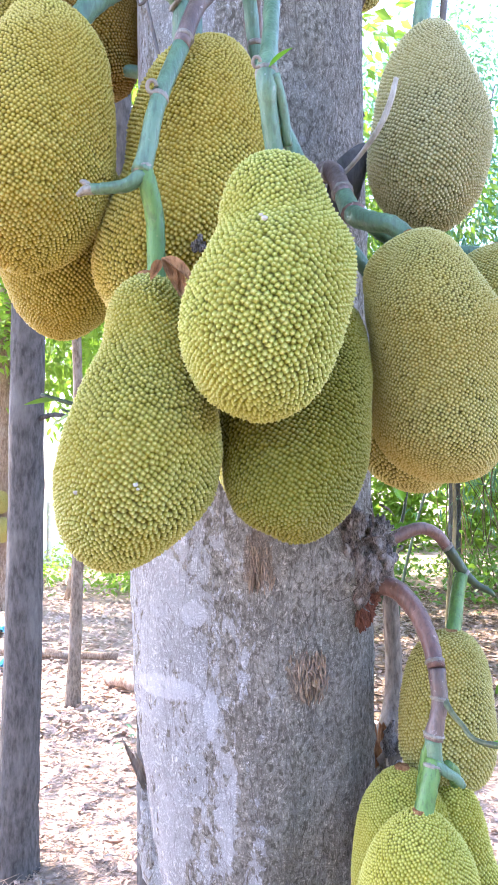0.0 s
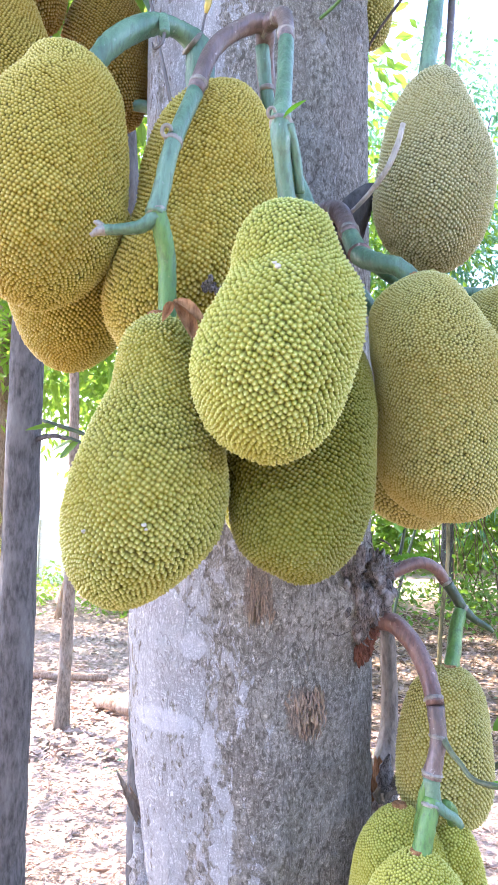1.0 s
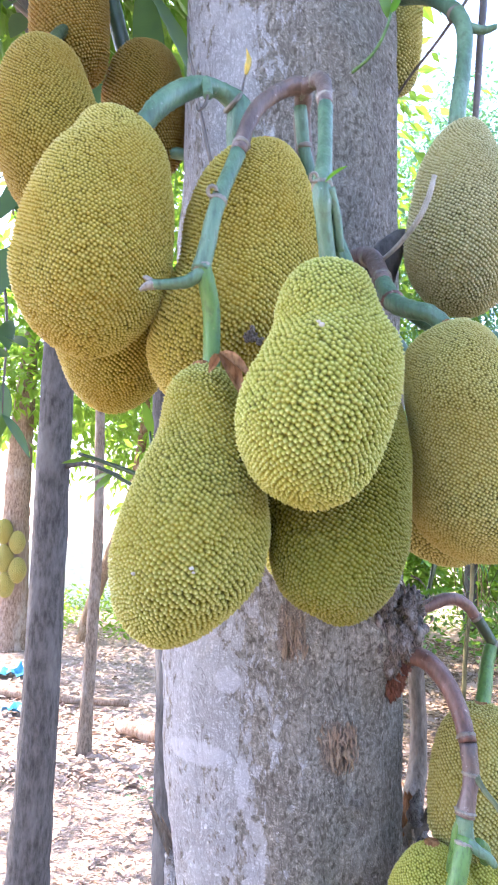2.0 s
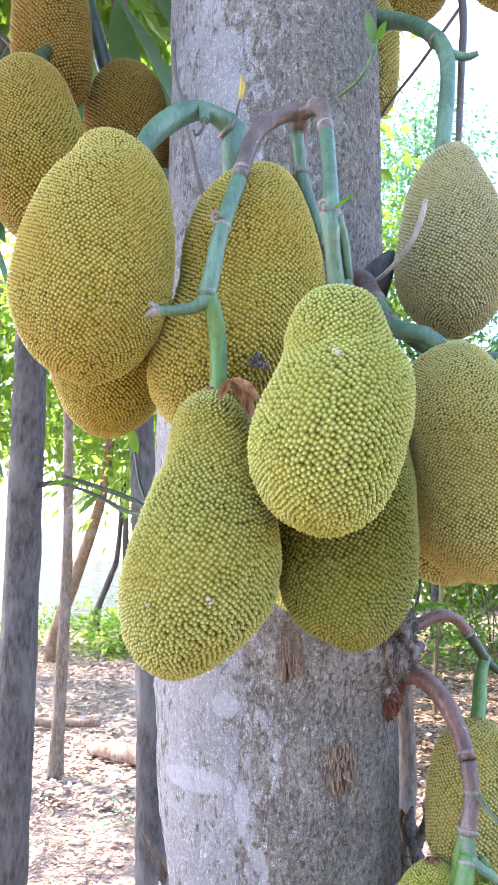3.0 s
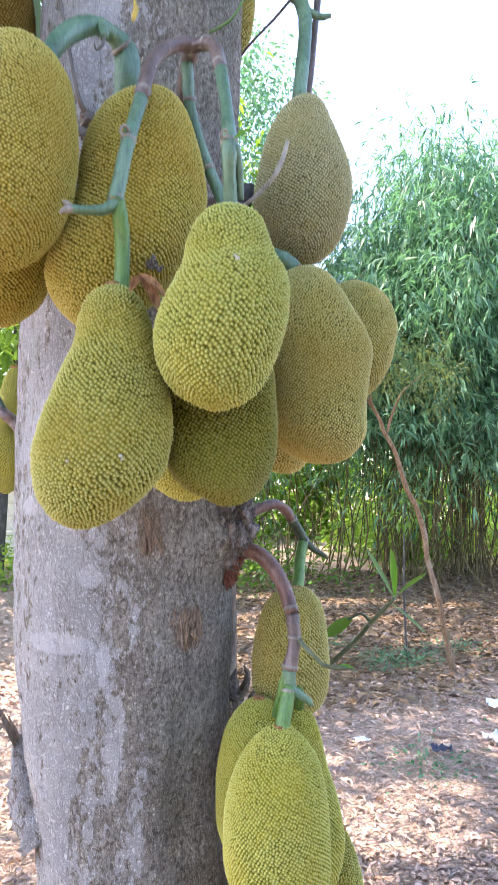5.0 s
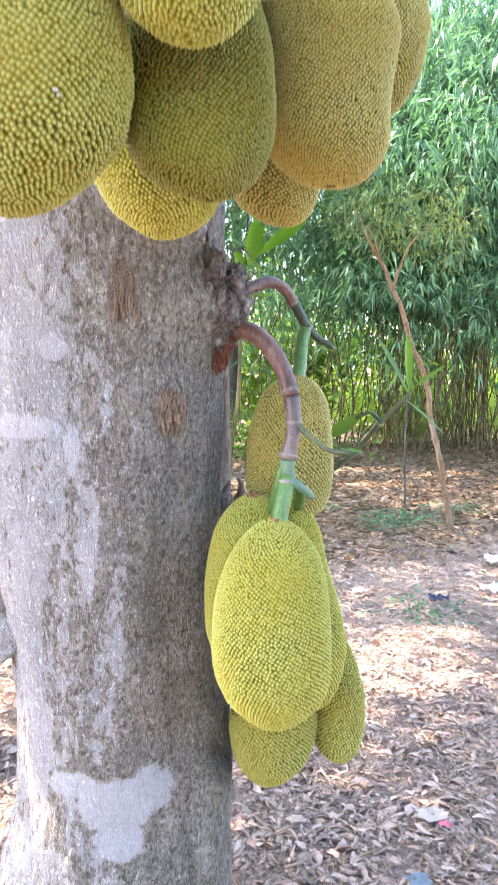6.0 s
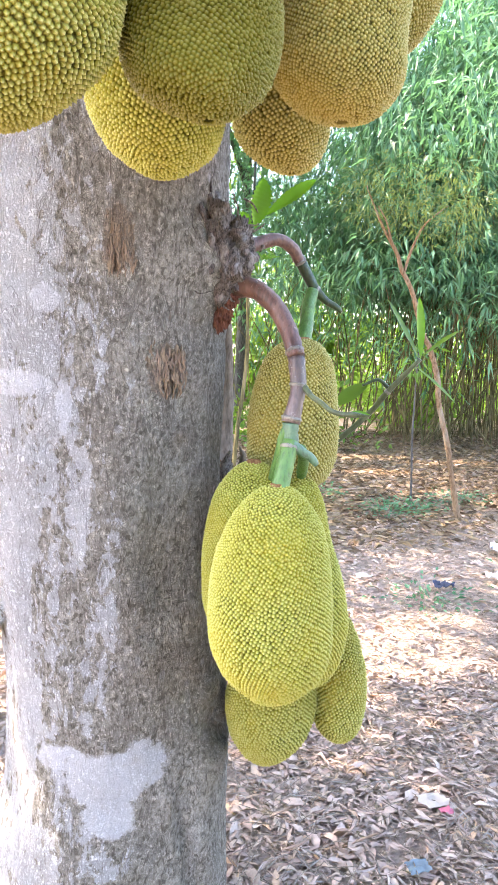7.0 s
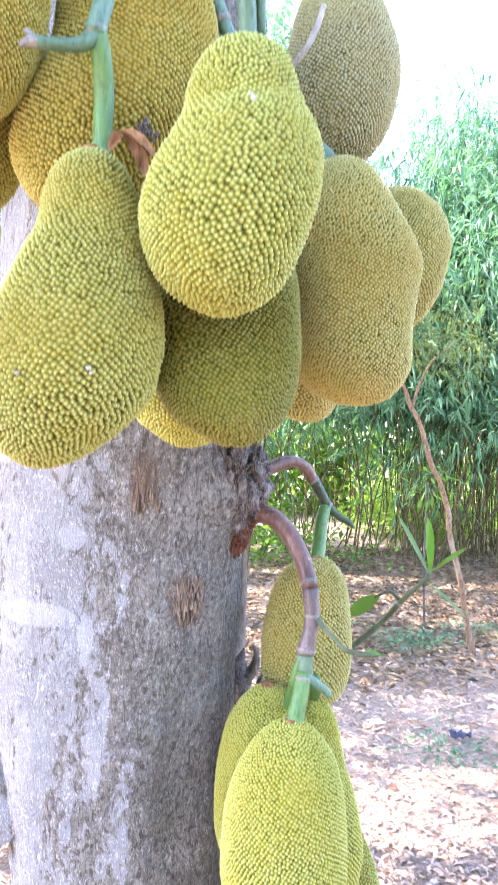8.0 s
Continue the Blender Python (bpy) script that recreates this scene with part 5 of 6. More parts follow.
limb("broken_stub", [(-0.135, 1.34, 0.80, 0.055), (-0.165, 1.360, 0.847, 0.043), (-0.183, 1.370, 0.917, 0.030), (-0.194, 1.380, 0.967, 0.018), (-0.199, 1.385, 0.992, 0.010)], BARK, label="broken branch stub", sides=14, lumps=0.18)
for a, b, w in (((-0.192, 1.372, 0.950), (-0.247, 1.362, 1.076), 0.017), ((-0.186, 1.374, 0.955), (-0.222, 1.366, 1.046), 0.012)):
    part("splinter", mesh_of("splinter", *blade(a, b, w, (0.7, -0.7, 0.2), 0.02, 0.5, 8, 0.0, 0.7), STICK), TREE, "pale wood splinter")
# twigs and node behind the trunk, by the small pale fruits
NL = limb("fruit_stalk", [(-0.19, 1.40, 1.60, 0.016), (-0.225, 1.415, 1.64, 0.013), (-0.243, 1.416, 1.655, 0.012), (-0.262, 1.45, 1.675, 0.010), (-0.249, 1.53, 1.672, 0.008)], STALK_BROWN, label="brown knotty stalk", seed=41)
for rows in ([(-0.245, 1.416, 1.657, 0.007), (-0.28, 1.44, 1.685, 0.006), (-0.36, 1.46, 1.715, 0.005), (-0.44, 1.47, 1.74, 0.004)],
             [(-0.245, 1.416, 1.652, 0.006), (-0.30, 1.45, 1.665, 0.005), (-0.36, 1.47, 1.695, 0.004), (-0.40, 1.48, 1.71, 0.002)],
             [(-0.243, 1.416, 1.660, 0.005), (-0.27, 1.44, 1.72, 0.004), (-0.285, 1.46, 1.79, 0.003)]):
    limb("twig", rows, STALK_DARK, NL, sides=7)
for a, b in (((-0.37, 1.47, 1.70), (-0.43, 1.49, 1.675)), ((-0.40, 1.465, 1.73), (-0.47, 1.45, 1.72)), ((-0.28, 1.46, 1.78), (-0.30, 1.45, 1.86)), ((-0.36, 1.47, 1.70), (-0.40, 1.46, 1.66))):
    part("leaf", mesh_of("leaf", *blade(a, b, 0.022, (0, -0.6, 0.8), 0.05), LEAF), NL, "narrow green leaf")


# ---- trees round the clearing ----
def small_tree(rows, material, label, centres=(), leaves=0, length=0.13, share=0.45, seed=0, leaf=LEAF_LIGHT, spread=(0.3, 0.3, 0.25), limbs=()):
    t = thing("tree", rows[0][:3], label, "tree")
    part("trunk", mesh_of("trunk", *tube(rows, 14, 9, 0.05, seed), material), t)
    for q in limbs:
        part("limb", mesh_of("limb", *tube(q, 8, 5, 0.06, seed + 1), material), t)
    if leaves:
        v, f = crown_leaves(centres, leaves, length, share, seed + 50, spread)
        part("crown", fast_mesh("crown", v, f, leaf), t, "green leaves", kind="stuff")
    return t


# its crown stands out of view, shifted sunward to shade the near litter
small_tree([(-0.95, 2.9, -0.05, 0.098), (-0.945, 2.9, 0.3, 0.083), (-0.93, 2.9, 1.0, 0.074), (-0.931, 2.9, 2.3, 0.068), (-0.94, 2.92, 3.4, 0.062), (-1.0, 2.95, 4.8, 0.045), (-1.0, 3.0, 6.0, 0.02)],
           BARK_GREY, "slim grey tree with smooth bark", tuft_centres(90, (-1.9, 3.5, 5.2), (2.0, 1.9, 0.9), 31), 6500, 0.14, 0.5, 31, LEAF,
           limbs=([(-0.93, 2.9, 1.80, 0.012), (-0.80, 2.85, 1.83, 0.010), (-0.68, 2.82, 1.80, 0.006), (-0.62, 2.80, 1.78, 0.003)], [(-0.95, 2.9, 3.4, 0.04), (-1.4, 2.6, 4.4, 0.025), (-1.8, 2.4, 5.2, 0.012)]))
small_tree([(-0.315, 2.4, -0.05, 0.072), (-0.322, 2.4, 0.2, 0.062), (-0.330, 2.4, 0.55, 0.0555), (-0.337, 2.4, 0.89, 0.051), (-0.350, 2.4, 1.20, 0.0485), (-0.364, 2.4, 1.48, 0.046), (-0.386, 2.4, 1.85, 0.0435), (-0.415, 2.42, 2.3, 0.041), (-0.50, 2.5, 3.3, 0.036), (-0.6, 2.7, 4.6, 0.026), (-0.6, 2.9, 5.6, 0.012)],
           BARK_GREY, "slim dark grey tree, slightly leaning", tuft_centres(30, (-0.7, 3.4, 5.4), (1.2, 1.1, 0.8), 32), 2600, 0.14, 0.5, 32, LEAF)
small_tree([(-1.275, 5.05, -0.05, 0.060), (-1.262, 5.05, 0.3, 0.046), (-1.250, 5.05, 0.8, 0.042), (-1.238, 5.05, 1.5, 0.037), (-1.255, 5.05, 2.2, 0.035), (-1.275, 5.05, 3.2, 0.032), (-1.2, 5.1, 5.0, 0.015)],
           STEM, "thin grey-brown tree in leaf litter", tuft_centres(70, (-0.8, 6.2, 5.2), (2.0, 1.9, 0.9), 33), 5200, 0.14, 0.5, 33)
small_tree([(-0.086, 5.75, -0.05, 0.038), (-0.092, 5.75, 0.2, 0.032), (-0.107, 5.75, 0.55, 0.0285), (-0.104, 5.75, 0.99, 0.027), (-0.091, 5.75, 1.26, 0.024), (-0.06, 5.78, 2.2, 0.018), (-0.05, 5.8, 3.4, 0.008)],
           BARK_RED, "slim reddish-brown young tree in leaf litter", tuft_centres(14, (-0.05, 5.8, 3.1), (0.5, 0.5, 0.5), 41), 420, 0.13, 0.45, 41)
# an older jackfruit tree far back, with fruit on its trunk
small_tree([(-3.2, 9.0, -0.1, 0.24), (-3.2, 9.0, 0.4, 0.19), (-3.22, 9.0, 1.2, 0.17), (-3.23, 9.0, 2.1, 0.16), (-3.2, 9.0, 3.2, 0.13), (-3.1, 9.0, 5.0, 0.06)], BARK_BROWN, "old brown tree trunk with fruit, far back",
           tuft_centres(60, (-3.1, 9.2, 4.0), (1.9, 1.6, 1.3), 34), 3800, 0.17, 0.5, 34)
for k, (x, z, s) in enumerate(((-3.30, 1.45, 0.10), (-3.12, 1.32, 0.09), (-3.28, 1.12, 0.11), (-3.10, 0.98, 0.10), (-3.24, 0.80, 0.10))):
    jackfruit([(x, z + s * 1.5, 0), (x, z + s * 1.2, s * 0.6), (x, z, s), (x, z - s * 1.1, s * 0.65), (x, z - s * 1.5, 0)], 8.78, RIND_OLIVE, "distant brownish-yellow jackfruit on a trunk", "jackfruits on the distant tree", 60 + k, spacing=0.03)
small_tree([(-2.46, 9.6, -0.1, 0.10), (-2.38, 9.6, 0.4, 0.085), (-2.15, 9.6, 1.1, 0.078), (-1.90, 9.6, 1.9, 0.072), (-1.80, 9.6, 2.4, 0.066), (-1.72, 9.6, 3.4, 0.05), (-1.8, 9.6, 4.6, 0.03)], BARK_ORANGE, "leaning brown tree with light leaves",
           tuft_centres(46, (-1.7, 9.6, 3.6), (1.9, 1.6, 1.2), 35), 3600, 0.16, 0.45, 35)
small_tree([(-2.29, 12.0, -0.1, 0.065), (-2.30, 12.0, 0.4, 0.055), (-2.10, 12.0, 0.95, 0.05), (-1.99, 12.0, 1.35, 0.045), (-1.95, 12.0, 2.4, 0.035), (-2.1, 12, 3.6, 0.02)], BARK_GREY, "thin crooked grey tree by the wall",
           tuft_centres(40, (-2.1, 12.0, 3.3), (1.8, 1.5, 1.0), 36), 2600, 0.17, 0.45, 36)
small_tree([(-1.82, 12.0, -0.1, 0.07), (-1.83, 12.0, 0.8, 0.06), (-1.86, 12.0, 1.7, 0.05), (-1.86, 12.0, 3.0, 0.04), (-1.8, 12, 4.4, 0.02)], BARK_GREY, "thin upright grey tree by the wall",
           tuft_centres(40, (-1.3, 12.2, 3.6), (2.0, 1.5, 1.2), 37), 2600, 0.17, 0.45, 37)
small_tree([(-0.956, 7.0, -0.05, 0.016), (-0.957, 7.0, 0.5, 0.013), (-0.955, 7.0, 0.95, 0.012), (-0.93, 7.0, 1.6, 0.009), (-0.95, 7.0, 2.3, 0.005)], BARK_ORANGE, "thin bare brown sapling in leaf litter", tuft_centres(10, (-0.95, 7.0, 2.2), (0.4, 0.4, 0.5), 38), 260, 0.12, 0.4, 38)
small_tree([(-0.55, 10.5, -0.1, 0.10), (-0.5, 10.4, 1.2, 0.085), (-0.4, 10.2, 2.6, 0.07), (-0.3, 9.8, 4.2, 0.05), (-0.2, 9.4, 5.4, 0.02)], BARK_GREY, "tall grey tree with green leaves",
           tuft_centres(140, (0.2, 9.0, 5.0), (2.9, 2.4, 1.0), 39), 15000, 0.11, 0.5, 39, LEAF)
for k, (x, y, h) in enumerate(((0.55, 11.0, 3.8), (1.7, 12.5, 4.4), (-5.6, 12.0, 4.0))):
    small_tree([(x, y, -0.1, 0.09), (x + 0.05, y, 1.0, 0.07), (x + 0.1, y, 2.4, 0.06), (x, y, h, 0.03)], BARK_GREY, "slim grey tree with light green leaves",
               tuft_centres(60, (x, y, h), (1.9, 1.6, 1.25), 70 + k), 5600, 0.11, 0.45, 70 + k, LEAF if x > 0 else LEAF_LIGHT)
small_tree([(3.2, 11.6, -0.1, 0.11), (3.25, 11.6, 1.6, 0.09), (3.2, 11.4, 3.6, 0.08), (3.0, 11.0, 6.4, 0.05), (2.9, 10.8, 8.4, 0.02)], BARK_GREY, "slim grey tree with small blue-green leaves",
           tuft_centres(150, (2.7, 10.6, 6.3), (1.55, 1.3, 2.5), 75), 11500, 0.10, 0.5, 75, LEAF_BAMBOO, (0.24, 0.24, 0.2),
           limbs=([(3.2, 11.4, 3.8, 0.05), (2.5, 11.0, 5.2, 0.03), (1.9, 10.6, 6.4, 0.012)], [(3.1, 11.2, 4.8, 0.04), (3.4, 10.8, 6.2, 0.025), (3.7, 10.6, 7.6, 0.01)]))
# trees added out of view behind the clearing to block low sky light
for k, (x, y, h) in enumerate(((-5.5, -6.0, 3.6), (-2.6, -7.5, 3.9), (0.4, -7.0, 3.4), (3.2, -7.8, 4.0), (6.0, -5.5, 3.6))):
    small_tree([(x, y, -0.1, 0.12), (x + 0.05, y, 1.0, 0.10), (x, y, 2.2, 0.08), (x, y, h + 0.6, 0.03)], BARK_GREY, "added unseen grey tree with dark green leaves, blocking light",
               tuft_centres(60, (x, y, h * 0.62), (1.9, 1.4, h * 0.5), 170 + k), 2600, 0.30, 0.5, 170 + k, LEAF)
# another unseen tree, added on the left to dapple the sunlit litter
small_tree([(-4.9, 5.3, -0.1, 0.12), (-4.85, 5.35, 1.6, 0.10), (-4.8, 5.4, 3.4, 0.08), (-4.8, 5.4, 5.4, 0.03)], BARK_GREY, "added unseen grey tree with dark green leaves, blocking light",
           tuft_centres(34, (-4.5, 5.7, 4.8), (1.7, 1.4, 0.9), 178), 950, 0.16, 0.5, 178, LEAF)
# low leaves of a neighbouring tree hanging into the upper left
HB = thing("hanging_branch", (-1.3, 2.0, 3.6), "dark leafy branch hanging beside the fruit", "branch")
for k, rows in enumerate(([(-1.3, 2.0, 3.6, 0.016), (-1.0, 1.9, 3.2, 0.011), (-0.82, 1.85, 2.8, 0.007), (-0.76, 1.85, 2.45, 0.003)], [(-1.3, 2.0, 3.6, 0.014), (-0.9, 2.1, 3.3, 0.010), (-0.6, 2.1, 2.95, 0.006), (-0.52, 2.1, 2.62, 0.003)],
                          [(-1.3, 2.0, 3.6, 0.014), (-1.1, 2.2, 3.0, 0.009), (-0.95, 2.3, 2.4, 0.006), (-0.93, 2.3, 1.95, 0.003)])):
    part("twig", mesh_of("twig", *tube(rows, 7, 6, 0.06, k), TWIG), HB)
    path = smooth_path(rows, 8)
    for j in range(4, len(path)):
        r = random.Random(k * 50 + j)
        b = Vector(path[j][:3])
        d = Vector((r.uniform(-1, 1), r.uniform(-1, 0.6), r.uniform(-1.3, -0.1))).normalized()
        part("leaf", mesh_of("leaf", *blade(b, b + d * r.uniform(0.10, 0.17), r.uniform(0.045, 0.07), (r.uniform(-1, 1), -0.4, 1), 0.15), LEAF_SHADED), HB)

for a, b, w, up in (((-0.39, 1.72, 3.06), (-0.215, 1.60, 2.70), 0.10, (0.7, -0.5, 0.4)), ((-0.40, 1.75, 3.10), (-0.33, 1.62, 2.62), 0.085, (0.3, -0.9, 0.2)), ((-0.30, 1.72, 3.10), (-0.17, 1.66, 2.90), 0.09, (0.2, -0.8, 0.5)),
                    ((-0.55, 1.70, 2.44), (-0.64, 1.79, 2.26), 0.06, (0.5, -0.6, 0.5)), ((-0.53, 1.66, 2.40), (-0.48, 1.60, 2.25), 0.06, (0.0, -1.0, 0.1)), ((-0.56, 1.70, 2.45), (-0.68, 1.67, 2.42), 0.05, (0.1, -0.4, 0.9)),
                    ((-0.62, 1.78, 2.62), (-0.56, 1.72, 2.45), 0.09, (0.2, -0.9, 0.3)), ((-0.66, 1.82, 2.60), (-0.78, 1.78, 2.42), 0.085, (-0.2, -0.9, 0.3)), ((-0.44, 1.70, 2.78), (-0.50, 1.64, 2.60), 0.08, (0, -0.9, 0.4)),
                    ((-0.26, 1.70, 2.86), (-0.20, 1.72, 2.66), 0.07, (-0.4, -0.8, 0.3)), ((-0.74, 1.84, 2.36), (-0.82, 1.80, 2.18), 0.08, (0.3, -0.9, 0.2))):
    part("leaf", mesh_of("leaf", *blade(a, b, w, up, 0.10, 0.22, 12, 0.05, 1.1), LEAF_SHADED), HB)

# ---- wall, undergrowth and field on the open side ----
CONCRETE = plain_material("pale_concrete", (0.80, 0.79, 0.76), 0.85, 0.25, 6.0, 0.4)


def box(cx, cy, cz, sx, sy, sz, bevel=0.01):
    bm = bmesh.new()
    bmesh.ops.create_cube(bm, size=1)
    for q in bm.verts:
        q.co = Vector((cx + q.co.x * sx, cy + q.co.y * sy, cz + q.co.z * sz))
    bmesh.ops.bevel(bm, geom=bm.edges[:], offset=bevel, segments=1, affect="EDGES")
    me = bpy.data.meshes.new("box")
    bm.to_mesh(me)
    bm.free()
    return me


def make_wall():
    w = thing("wall_north", (-3.0, 13.6, 0), "pale concrete panel wall at the edge of the orchard", "wall", kind="structure")
    panel, post = box(0, 0, 0, 1.86, 0.06, 0.235), box(0, 0, 0, 0.14, 0.16, 1.34)
    for me in (panel, post):
        me.materials.append(CONCRETE)
    for i in range(8):
        x = -14.0 + i * 2.0
        part("post", post, w).matrix_basis = pose(x, 13.6, 0.63)
        for j in range(5):
            part("panel", panel, w).matrix_basis = pose(x + 1.0, 13.6, 0.10 + j * 0.243)
    return w


make_wall()


def bushes(name, label, spots, leaves, length, leaf, seed, h=0.35):
    r = np.random.default_rng(seed)
    c = np.array([(x + r.normal(0, 0.2), y + r.normal(0, 0.2), abs(r.normal(0.1, h * 0.6))) for x, y in spots for _ in range(5)])
    v, f = crown_leaves(c, leaves, length, 0.5, seed, (0.16, 0.16, 0.12), -0.1)
    v[:, 2] = np.maximum(v[:, 2], 0.0)
    return part(name, fast_mesh(name, v, f, leaf), None, label, "undergrowth", kind="stuff")


r = np.random.default_rng(91)
bushes("undergrowth", "low bright green weeds along the field edge", [(r.uniform(-7, 1.5), r.uniform(9.6, 13.0)) for _ in range(90)], 8000, 0.10, LEAF_LIGHT, 92, 0.24)
bushes("undergrowth", "low green plants under the bamboo", [(r.uniform(1.2, 4.2), r.uniform(8.6, 12.5)) for _ in range(40)], 2600, 0.11, LEAF, 93, 0.3)
bushes("undergrowth", "dim tangled green plants behind the bamboo", [(r.uniform(5.9, 12.5), r.uniform(11.2, 14.2)) for _ in range(120)], 9000, 0.15, LEAF_LIGHT, 96, 1.0)
# hedge added as a backdrop, standing in for sunlit ground between the culms
bushes("hedge", "added yellow-green hedge backing the gaps in the bamboo", [(r.uniform(0.5, 17), r.uniform(16.0, 18.5)) for _ in range(170)], 15000, 0.30, LEAF_LIGHT, 97, 3.0)
for k, (x, y, m) in enumerate(((1.86, 3.2, 70), (2.66, 5.1, 160), (2.95, 5.2, 120), (2.35, 5.9, 120), (2.55, 3.1, 70), (3.5, 5.4, 110), (-0.57, 4.25, 40))):
    c = np.array([(x, y, 0.03)])
    v, f = crown_leaves(c, m * 2, 0.045, 0.38, 94 + k, (0.13, 0.13, 0.03), -0.35)
    v[:, 2] = np.maximum(v[:, 2], 0.01)
    part("weed", fast_mesh("weed", v, f, LEAF_BAMBOO), None, "small green weed growing through dead leaves", "weed", "weeds in the litter", "stuff")

# ---- bamboo ----
def narrow_leaves(at, along, share, length, seed):
    """Narrow pointed leaves of two triangles, folded along the middle line from side to side."""
    r = np.random.default_rng(seed)
    n = len(at)
    d = along / (np.linalg.norm(along, axis=1)[:, None] + 1e-9)
    s = np.cross(d, r.standard_normal((n, 3)) * 0.5 + np.array([0, 0, 1.0]))
    s /= np.linalg.norm(s, axis=1)[:, None] + 1e-9
    L = np.asarray(length).reshape(-1, 1)
    mid = at + d * L * 0.4
    tip = at + d * L - np.array([0, 0, 1.0]) * L * r.uniform(0.1, 0.4, (n, 1))
    v = np.stack([at, mid - s * L * share * 0.5, mid + s * L * share * 0.5, tip], axis=1).reshape(-1, 3)
    k = np.arange(n)[:, None] * 4
    return v, np.concatenate([k + np.array([0, 2, 1]), k + np.array([1, 2, 3])])


def bamboo(cx, cy, count, spread, seed, reach, label, height=(6.0, 8.5), leaves=9000, near=(0, 0), size=(0.09, 0.22)):
    """A clump: arching culms with nodes, and drooping sprays of narrow leaves."""
    r = np.random.default_rng(seed)
    clump = thing("bamboo_clump", (cx, cy, 0), label, "bamboo")
    tufts = [(cx + r.normal(0, spread[0]), cy + r.normal(0, spread[1])) for _ in range(max(4, count // 6))]
    at, along = [], []
    for _ in range(count):
        tuft = tufts[int(r.integers(0, len(tufts)))]
        bx, by = tuft[0] + r.normal(0, 0.17), tuft[1] + r.normal(0, 0.17)
        h = r.uniform(*height)
        lean = r.choice((0.25, 0.6, 1.1, 2.0), p=(0.35, 0.3, 0.2, 0.15))
        h *= 1.04 - 0.16 * lean
        a = r.uniform(0, 2 * math.pi)
        dx, dy = math.cos(a) * 1.0 + near[0], math.sin(a) * 1.0 + near[1]
        bend = reach * r.uniform(0.35, 1.15)
        rad = r.uniform(0.005, 0.016)
        kink = r.normal(0, 0.16, 2)
        rows = []
        for t in (0, 0.2, 0.45, 0.7, 0.88, 1.0):
            rows.append((bx + dx * (bend * t ** 2.2 + lean * t) + kink[0] * math.sin(t * 9), by + dy * (bend * t ** 2.2 + lean * t) + kink[1] * math.sin(t * 7), h * (t - 0.22 * t ** 4) - 0.05, rad * (1 - 0.85 * t)))
        part("culm", mesh_of("culm", *tube(rows, 6, 3, 0.03, int(r.integers(1, 9999)), False), CULM), clump)
        path = smooth_path(rows, 10)
        m = int(leaves / count)
        i = np.clip((len(path) * (1 - r.power(0.8, m) * 0.80)).astype(int), 5, len(path) - 1)
        spray = r.normal(0, 1, (m, 3)) * np.array([0.38, 0.38, 0.28])
        spray[:, 2] -= 0.15
        at.append(path[i, :3] + spray)
        d = spray * np.array([1, 1, 0.4]) + r.normal(0, 0.35, (m, 3))
        d[:, 2] -= 0.45
        along.append(d)
    at, along = np.concatenate(at), np.concatenate(along)
    keep = (at[:, 2] > 2.1) | (r.uniform(size=len(at)) < np.clip(at[:, 2] / 2.1, 0, 1) ** 3 * 0.4)
    at, along = at[keep], along[keep]
    # twos and threes from one point
    at = np.repeat(at, 3, axis=0) + r.normal(0, 0.012, (len(at) * 3, 3))
    along = np.repeat(along, 3, axis=0) + r.normal(0, 0.32, (len(along) * 3, 3))
    v, f = narrow_leaves(at, along, 0.15, r.uniform(*size, len(at)), seed + 1)
    v[:, 2] = np.maximum(v[:, 2], 0.02)
    part("leaves", fast_mesh("leaves", v, f, LEAF_BAMBOO), clump, "narrow drooping green leaves", kind="stuff")
    return clump


bamboo(7.0, 9.7, 110, (0.8, 0.7), 201, 1.0, "dense green bamboo clump with arching leafy culms", (7.2, 8.6), 32000, (-0.10, -0.3))
bamboo(5.7, 9.9, 60, (0.45, 0.5), 206, 0.8, "dense green bamboo clump with drooping leaves", (6.0, 7.2), 21000, (0.15, -0.3))
bamboo(4.3, 10.2, 46, (0.55, 0.6), 202, 0.9, "green bamboo clump with slim culms", (3.6, 5.0), 11000, (0.05, -0.4))
bamboo(8.6, 9.0, 60, (0.9, 0.8), 203, 1.2, "tall bamboo clump with arching leafy culms", (7.6, 9.0), 19000, (-0.2, -0.3))
bamboo(7.4, 13.5, 50, (1.9, 0.8), 204, 1.2, "green bamboo clump further back", (5.4, 6.8), 8000, (0, -0.3))
bamboo(6.2, 7.4, 16, (0.5, 0.4), 205, 1.1, "leaning bamboo culms with pale drooping leaves", (2.6, 3.5), 2200, (-0.2, -0.2), (0.09, 0.20))


# ---- saplings before the bamboo ----
def sapling(rows, material, label, limbs, spots, leaves, length, leaf, seed, share=0.3):
    t = thing("sapling", rows[0][:3], label, "sapling")
    part("trunk", mesh_of("trunk", *tube(rows, 9, 6, 0.08, seed), material), t)
    for q in limbs:
        part("limb", mesh_of("limb", *tube(q, 7, 5, 0.08, seed), material), t)
    if leaves:
        v, f = crown_leaves(spots, leaves, length, share, seed, (0.11, 0.11, 0.07), 0.3)
        part("leaves", fast_mesh("leaves", v, f, leaf), t, kind="stuff")
    return t


